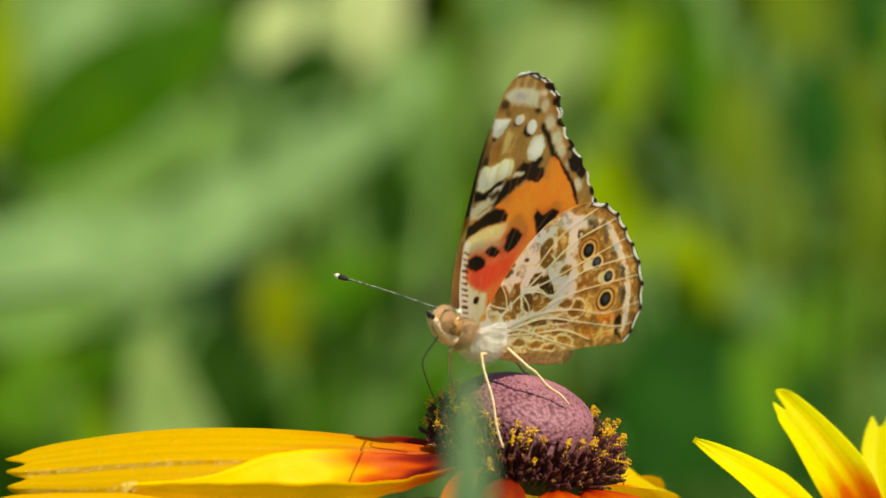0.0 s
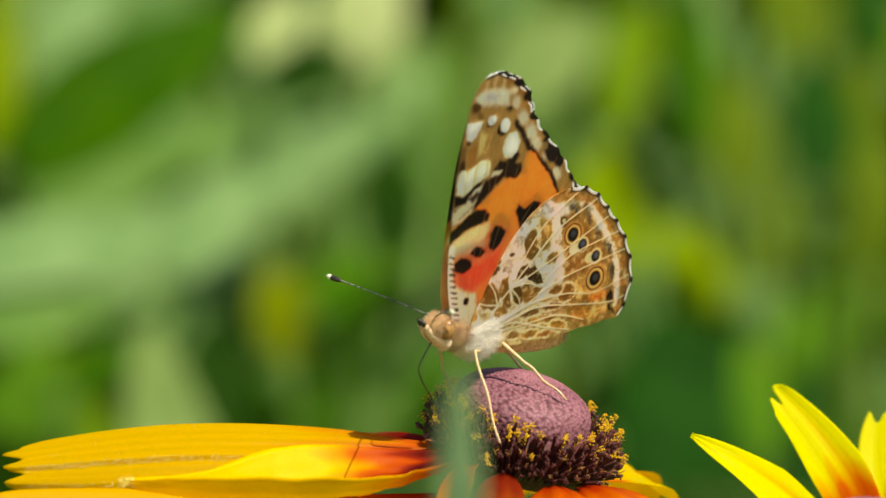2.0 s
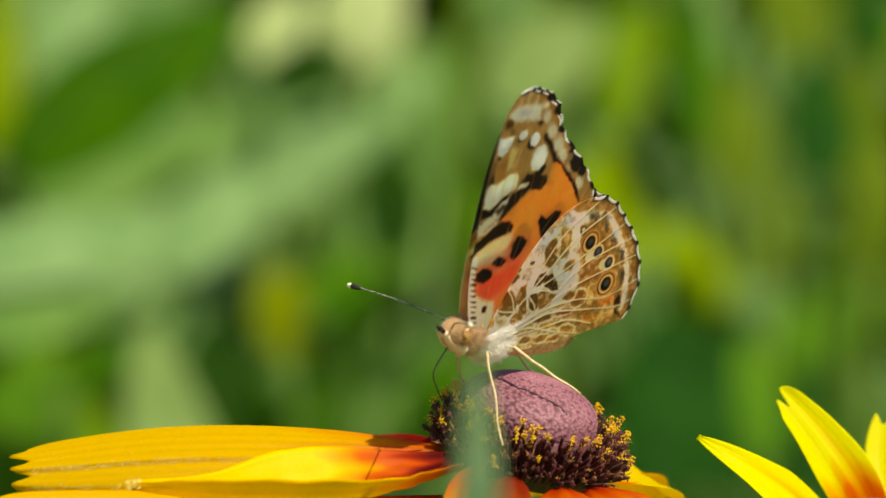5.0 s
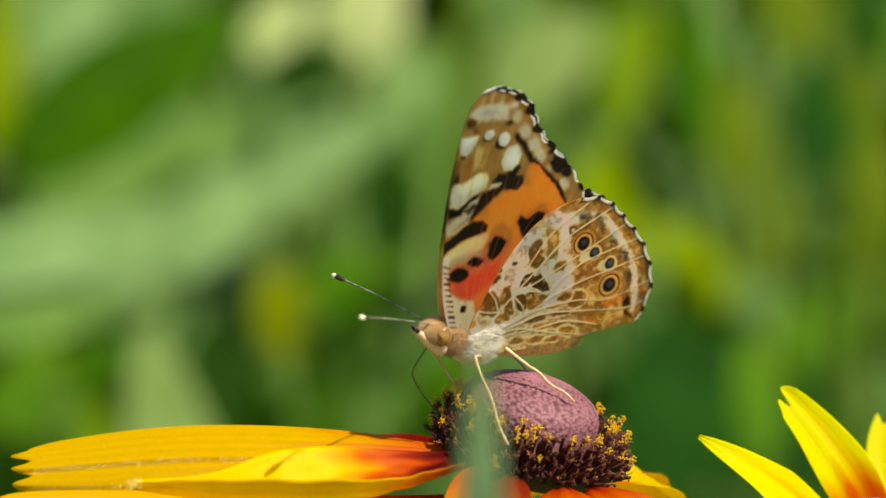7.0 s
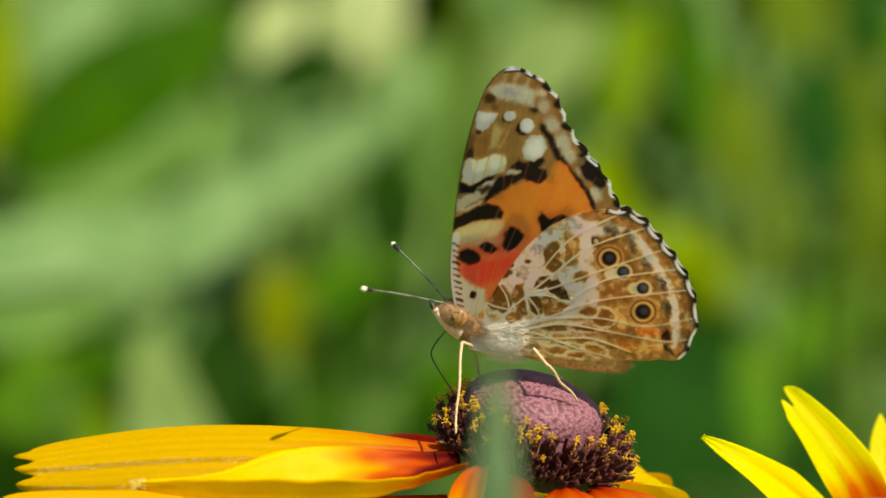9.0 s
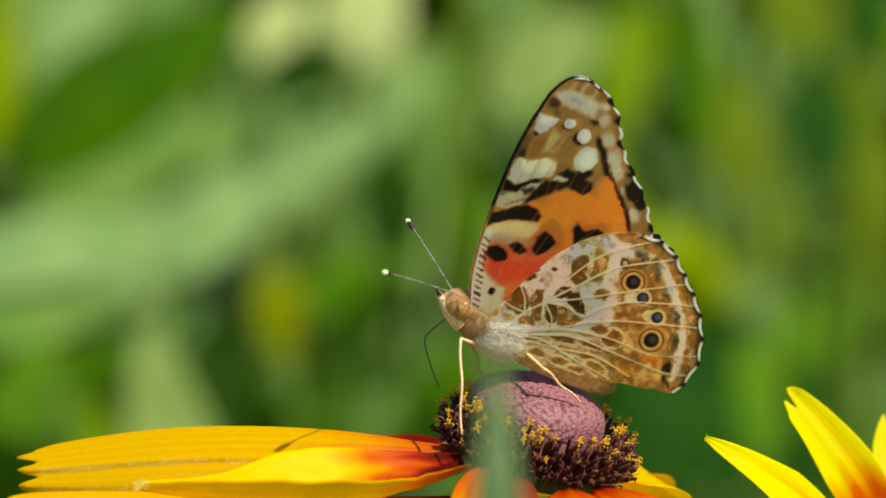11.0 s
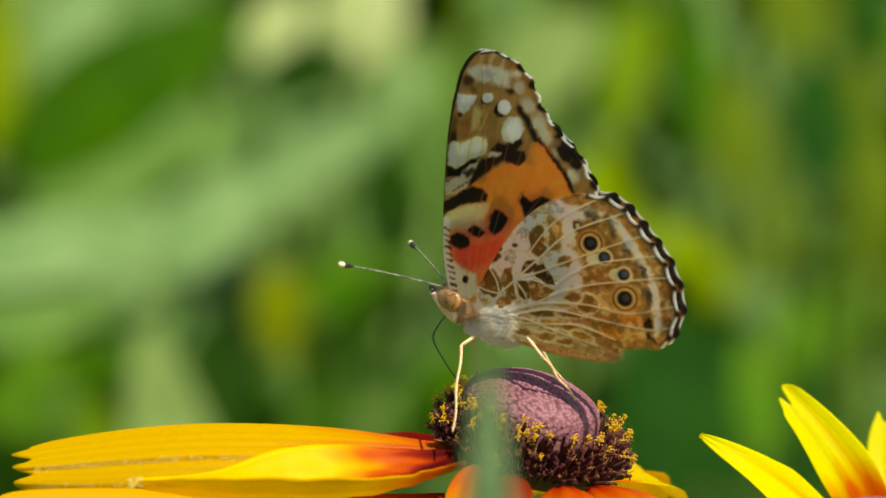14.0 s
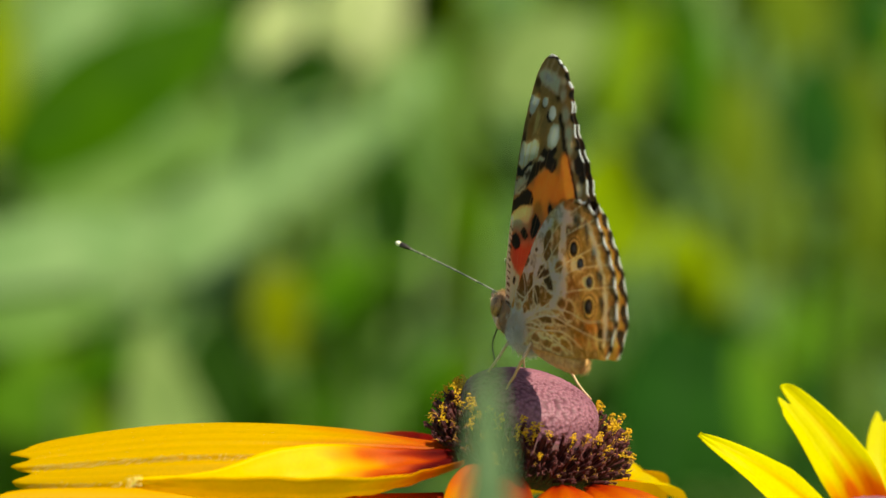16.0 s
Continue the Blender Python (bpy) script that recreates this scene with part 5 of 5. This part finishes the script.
# ---- what moves ----
SETTLE = Matrix(((1, 0, 0), (0, 0, 1), (0, -1, 0)))


def perch(x, y, yaw, lean, roll, ahead=0):
    """The butterfly's pose: its wing root at sheet position x, y; turned, leaning and rolled, in degrees; ahead: how far its body sits behind the wing root."""
    r = Matrix.Rotation(radians(yaw), 3, "Y") @ Matrix.Rotation(radians(lean), 3, "X") @ Matrix.Rotation(radians(roll), 3, "Z")
    return Matrix.Translation(sheet(x + ahead, y, -0.0055)) @ (TURN @ r @ SETTLE).to_4x4()


HINGE = Vector((math.cos(radians(18)), 0, -math.sin(radians(18))))


def spread(side, angle, slide=0.0, ahead=0.0, gap=0.0022):
    """A wing's pose on the body: opened by angle, slid forward or back in its plane."""
    base = Vector((-ahead * UNIT, 0 if side > 0 else gap, 0))
    return Matrix.Translation(base) @ Matrix.Rotation(radians(angle * side), 4, HINGE) @ Matrix.Rotation(radians(-slide), 4, "Y")


def sway(dx, dy):
    return TURN @ Vector((dx * UNIT, -dy * UNIT, 0))


def bone(a, b, hint):
    """A pose at a whose z axis points to b."""
    z = (b - a).normalized()
    x = (hint - z * hint.dot(z)).normalized()
    m = Matrix((x, z.cross(x), z)).transposed().to_4x4()
    m.translation = a
    return m


def motions():
    stand = [(0, perch(888, 595, 42.5, 16.5, 14.1)), (0.5, perch(869, 585, 42.5, 14.5, 18.5)), (1, perch(882, 596, 41.5, 13.5, 18.6)), (1.5, perch(885, 592, 41.8, 14.8, 18.9)),
             (2, perch(876, 587, 44.2, 16, 22)), (2.5, perch(886, 595, 44.8, 17.9, 22.9)), (3, perch(898, 604, 48.1, 18.4, 29.4)), (3.5, perch(914, 601, 56.8, 20.5, 27.8)),
             (4, perch(907, 595, 52.9, 20.7, 22.9)), (6.5, perch(891, 598, 47.9, 21.9, 25.5)), (7, perch(879, 597, 35.8, 22, 22.7)), (7.5, perch(903, 589, -1, 19, 6.5, 22)),
             (8, perch(901, 591, -3.3, 14.3, 7.3, 22)), (8.5, perch(903, 596, 0.7, 12.1, 9.9, 22)), (9, perch(905, 594, -1.3, 14, 9, 22)), (11.5, perch(921, 602, 10, 16, -3.9)),
             (12, perch(925, 600, 10, 12.5, -2.9)), (12.5, perch(923, 597, 10, 11.5, 0.1)), (13, perch(918, 591, 8, 15, 0, 8)), (13.5, perch(910, 590, -8.6, 10.5, 7.4, 18)),
             (14, perch(890, 568, -21.5, 9.2, 7.9, 22)), (14.5, perch(917, 558, -50.2, 6.8, 2.1)), (15, perch(926, 569, -55.8, -1.8, 4.2)), (15.5, perch(939, 575, -62, -2.1, 2.8)),
             (16, perch(935, 581, -62.4, -1.8, 6.6))]
    walk(butterfly, stand)
    slide = [(0, 2.7), (0.5, 2.7), (1, 4.2), (1.5, 4.6), (2, 2), (2.5, 1), (3, 2.5), (3.5, 3.8), (4, 3.4), (6.5, 3.5), (6.6, 3.2), (6.7, 3), (6.8, 3), (6.9, 3), (7, 2.7), (7.5, -1), (8, -0.3), (8.5, -0.8), (9, -1), (9.4, -1),
             (11, 0), (11.2, 0), (11.3, 0), (11.4, 0), (11.5, 0.4), (12, 3), (12.5, 2.9), (12.6, 2), (12.7, 1), (12.8, 0), (12.9, 0), (13, -0.2), (13.5, 3.1), (14, 0.6), (14.15, 0), (14.25, 0),
             (14.5, -1), (14.6, 0), (14.7, 0), (14.8, 0), (14.9, 0.4), (15, 0.7), (15.5, -4.3), (16, -4.9)]
    # the wing on the near side stays in the plane of the pose but for the strokes; the far one closes on it
    near = {6.7: 15, 6.8: 27, 6.9: 15, 14.7: 16, 14.9: 14, 7.6: 8, 11.2: 45, 11.3: 66, 11.4: 25, 12.6: 20, 12.7: 50, 12.8: 82, 12.9: 30, 14.15: 8, 14.25: 9, 14.8: 31}
    far = {6.7: 13, 6.8: 24, 6.9: 13, 14.7: 20, 14.9: 18, 7.6: 5, 11.2: 34, 11.3: 50, 11.4: 15, 12.6: 12, 12.7: 38, 12.8: 72, 12.9: 20, 14.15: 14, 14.25: 16, 14.8: 43, 11.5: 2, 12: 2, 12.5: 2, 13: 0}
    ahead = [(0, 0), (7, 0), (7.5, 22), (9, 22), (11.5, 0), (12.5, 0), (13, 8), (13.5, 18), (14, 22), (14.5, 0), (16, 0)]

    def shift(t):
        return float(np.interp(t, [a for a, _ in ahead], [b for _, b in ahead]))

    def far_slide(t):
        return -2 if t < 7.2 else 4 if 11.1 < t < 12.55 else 2 if 12.9 < t < 14.1 else 0

    def shut(t):
        return -3.0 if t < 7.2 else -0.6 if t > 14.95 else -1.5 if t > 14.4 else -1.5
    def gap(t):
        return 0.0009 if t > 14.95 else 0.0022
    walk(fore_near, [(t, spread(1, near.get(t, 0), s, shift(t))) for t, s in slide])
    walk(hind_near, [(t, spread(1, near.get(t, 0), 0, shift(t))) for t, s in slide])
    walk(fore_far, [(t, spread(-1, far.get(t, shut(t)), s + far_slide(t), shift(t), gap(t))) for t, s in slide])
    walk(hind_far, [(t, spread(-1, far.get(t, -1.5 if t > 14.95 else shut(t)), 0, shift(t), gap(t))) for t, s in slide])
    drift = [(0, -15, 5), (0.5, -35, -3), (1, -20, 7), (1.5, -18, 4), (2, -20, -3), (2.5, -11, 1), (3, -5, 3), (3.5, -6, 3), (4, -9, 2), (6.5, -6, 0), (7, -6, 0), (7.5, -3, 0), (8, 0, 1),
             (8.5, 0, 0), (9, 0, 0), (11.5, 7, 2), (12, 8, 1), (12.5, 5, 0), (13, 4, -1), (13.5, 1, -4), (14, -4, -3), (14.5, -3, -3), (15, -4, -4), (15.5, -7, -4), (16, -6, -4)]
    for thing in (flower, second_flower):
        home = thing.location.copy()
        walk(thing, [(t, Matrix.Translation(home + sway(dx, dy))) for t, dx, dy in drift])
    # feet keep to the flower head, the knees follow
    poses, moves = dict(stand), {t: sway(dx, dy) for t, dx, dy in drift}
    for k, hip in enumerate(HIPS):
        ups, lows = [], []
        reach = max((poses[t].inverted() @ (foothold(k, t) + moves[t]) - hip_at(k, t)).length for t in moves if k != 2 or t < 14.3) * (1.05 if k == 0 else 1.01)
        upper, lower, a, b = add_leg(hip, reach, 0.2 if k < 2 else 0.38)
        for t in moves:
            body, hip = poses[t], hip_at(k, t)
            foot = body.inverted() @ (foothold(k, t) + moves[t])
            span = foot - hip
            d = min(max(span.length, abs(a - b) + 1e-5), a + b - 1e-5)
            z = span.normalized()
            out = Vector((-0.5, 0, 0.8)) if k < 2 else Vector((0.5, -0.6 if k == 2 else 0.6, 0.1))
            if k >= 2:                              # the bend lies towards or away from the viewer
                out = (body.inverted().to_3x3() @ (EYE - body @ hip)).normalized() * (1 if k == 2 else -1)
            out = (out - z * out.dot(z)).normalized()
            c = (a * a + d * d - b * b) / (2 * a * d)
            knee = hip + (z * c + out * math.sqrt(max(0, 1 - c * c))) * a
            m = bone(hip, knee, Vector((0.1, 1, 0)))
            ups.append((t, m))
            lows.append((t, bone(Vector((0, 0, a)), m.inverted() @ foot, Vector((0.1, 1, 0)))))
        walk(upper, ups)
        walk(lower, lows)
    # feelers: the sheet position of each tip, and whether it points towards the viewer
    aims = [[(0, 812, 550, 1), (0.5, 788, 545, 1), (2, 800, 550, 1), (3.5, 850, 585, 1), (4, 845, 570, 1), (6.5, 815, 575, 1), (7, 640, 560, 1), (7.5, 647, 512, 1), (9, 642, 510, 1), (12.5, 660, 487, 1), (13.5, 630, 500, 1), (14, 602, 467, 1), (14.5, 640, 424, -1), (15, 664, 424, -1), (15.5, 706, 415, -1), (16, 700, 429, -1)],
            [(0, 590, 488, -1), (0.5, 567, 484, -1), (1, 577, 499, -1), (1.5, 582, 490, -1), (2, 576, 489, -1), (2.5, 583, 498, -1), (3, 594, 530, -1), (3.5, 625, 533, -1), (4, 619, 513, -1), (6.5, 602, 505, -1), (7, 585, 487, -1), (7.5, 666, 419, -1), (9, 692, 430, -1), (12.5, 712, 405, -1), (13.5, 715, 415, -1), (14, 724, 428, -1), (14.5, 850, 440, -1), (16, 900, 460, -1)]]
    for (feeler, root), tips in zip(feelers, aims):
        rows = []
        for t, x, y, sign in tips:
            body = poses[t]
            p = TURN.inverted() @ (body @ root - EYE)
            q = TURN.inverted() @ (sheet(x, y) - EYE)
            d = q * (p.z / q.z) - p
            d.z = sign * math.sqrt(max(0, (235 * UNIT) ** 2 - d.x ** 2 - d.y ** 2))
            tip = body.inverted() @ (EYE + TURN @ (p + d))
            rows.append((t, bone(root, tip, Vector((0.1, 1, 0)))))
        walk(feeler, rows)
    stalk = grass_blade.location.copy()
    walk(grass_blade, [(t, Matrix.Translation(stalk + sway(dx * 0.8, 0))) for t, dx in ((0, -47), (0.2, -31), (0.5, -61), (0.7, -116), (1, -79), (1.2, -109), (1.5, -106), (1.7, -65), (2, -60), (2.2, -44), (2.5, -61), (3, -52), (3.5, -47), (4, -38), (6.5, -29), (7.5, -20),
                               (9, 0), (11.5, 0), (12.5, -5), (14.5, -15), (16, -15))])


motions()
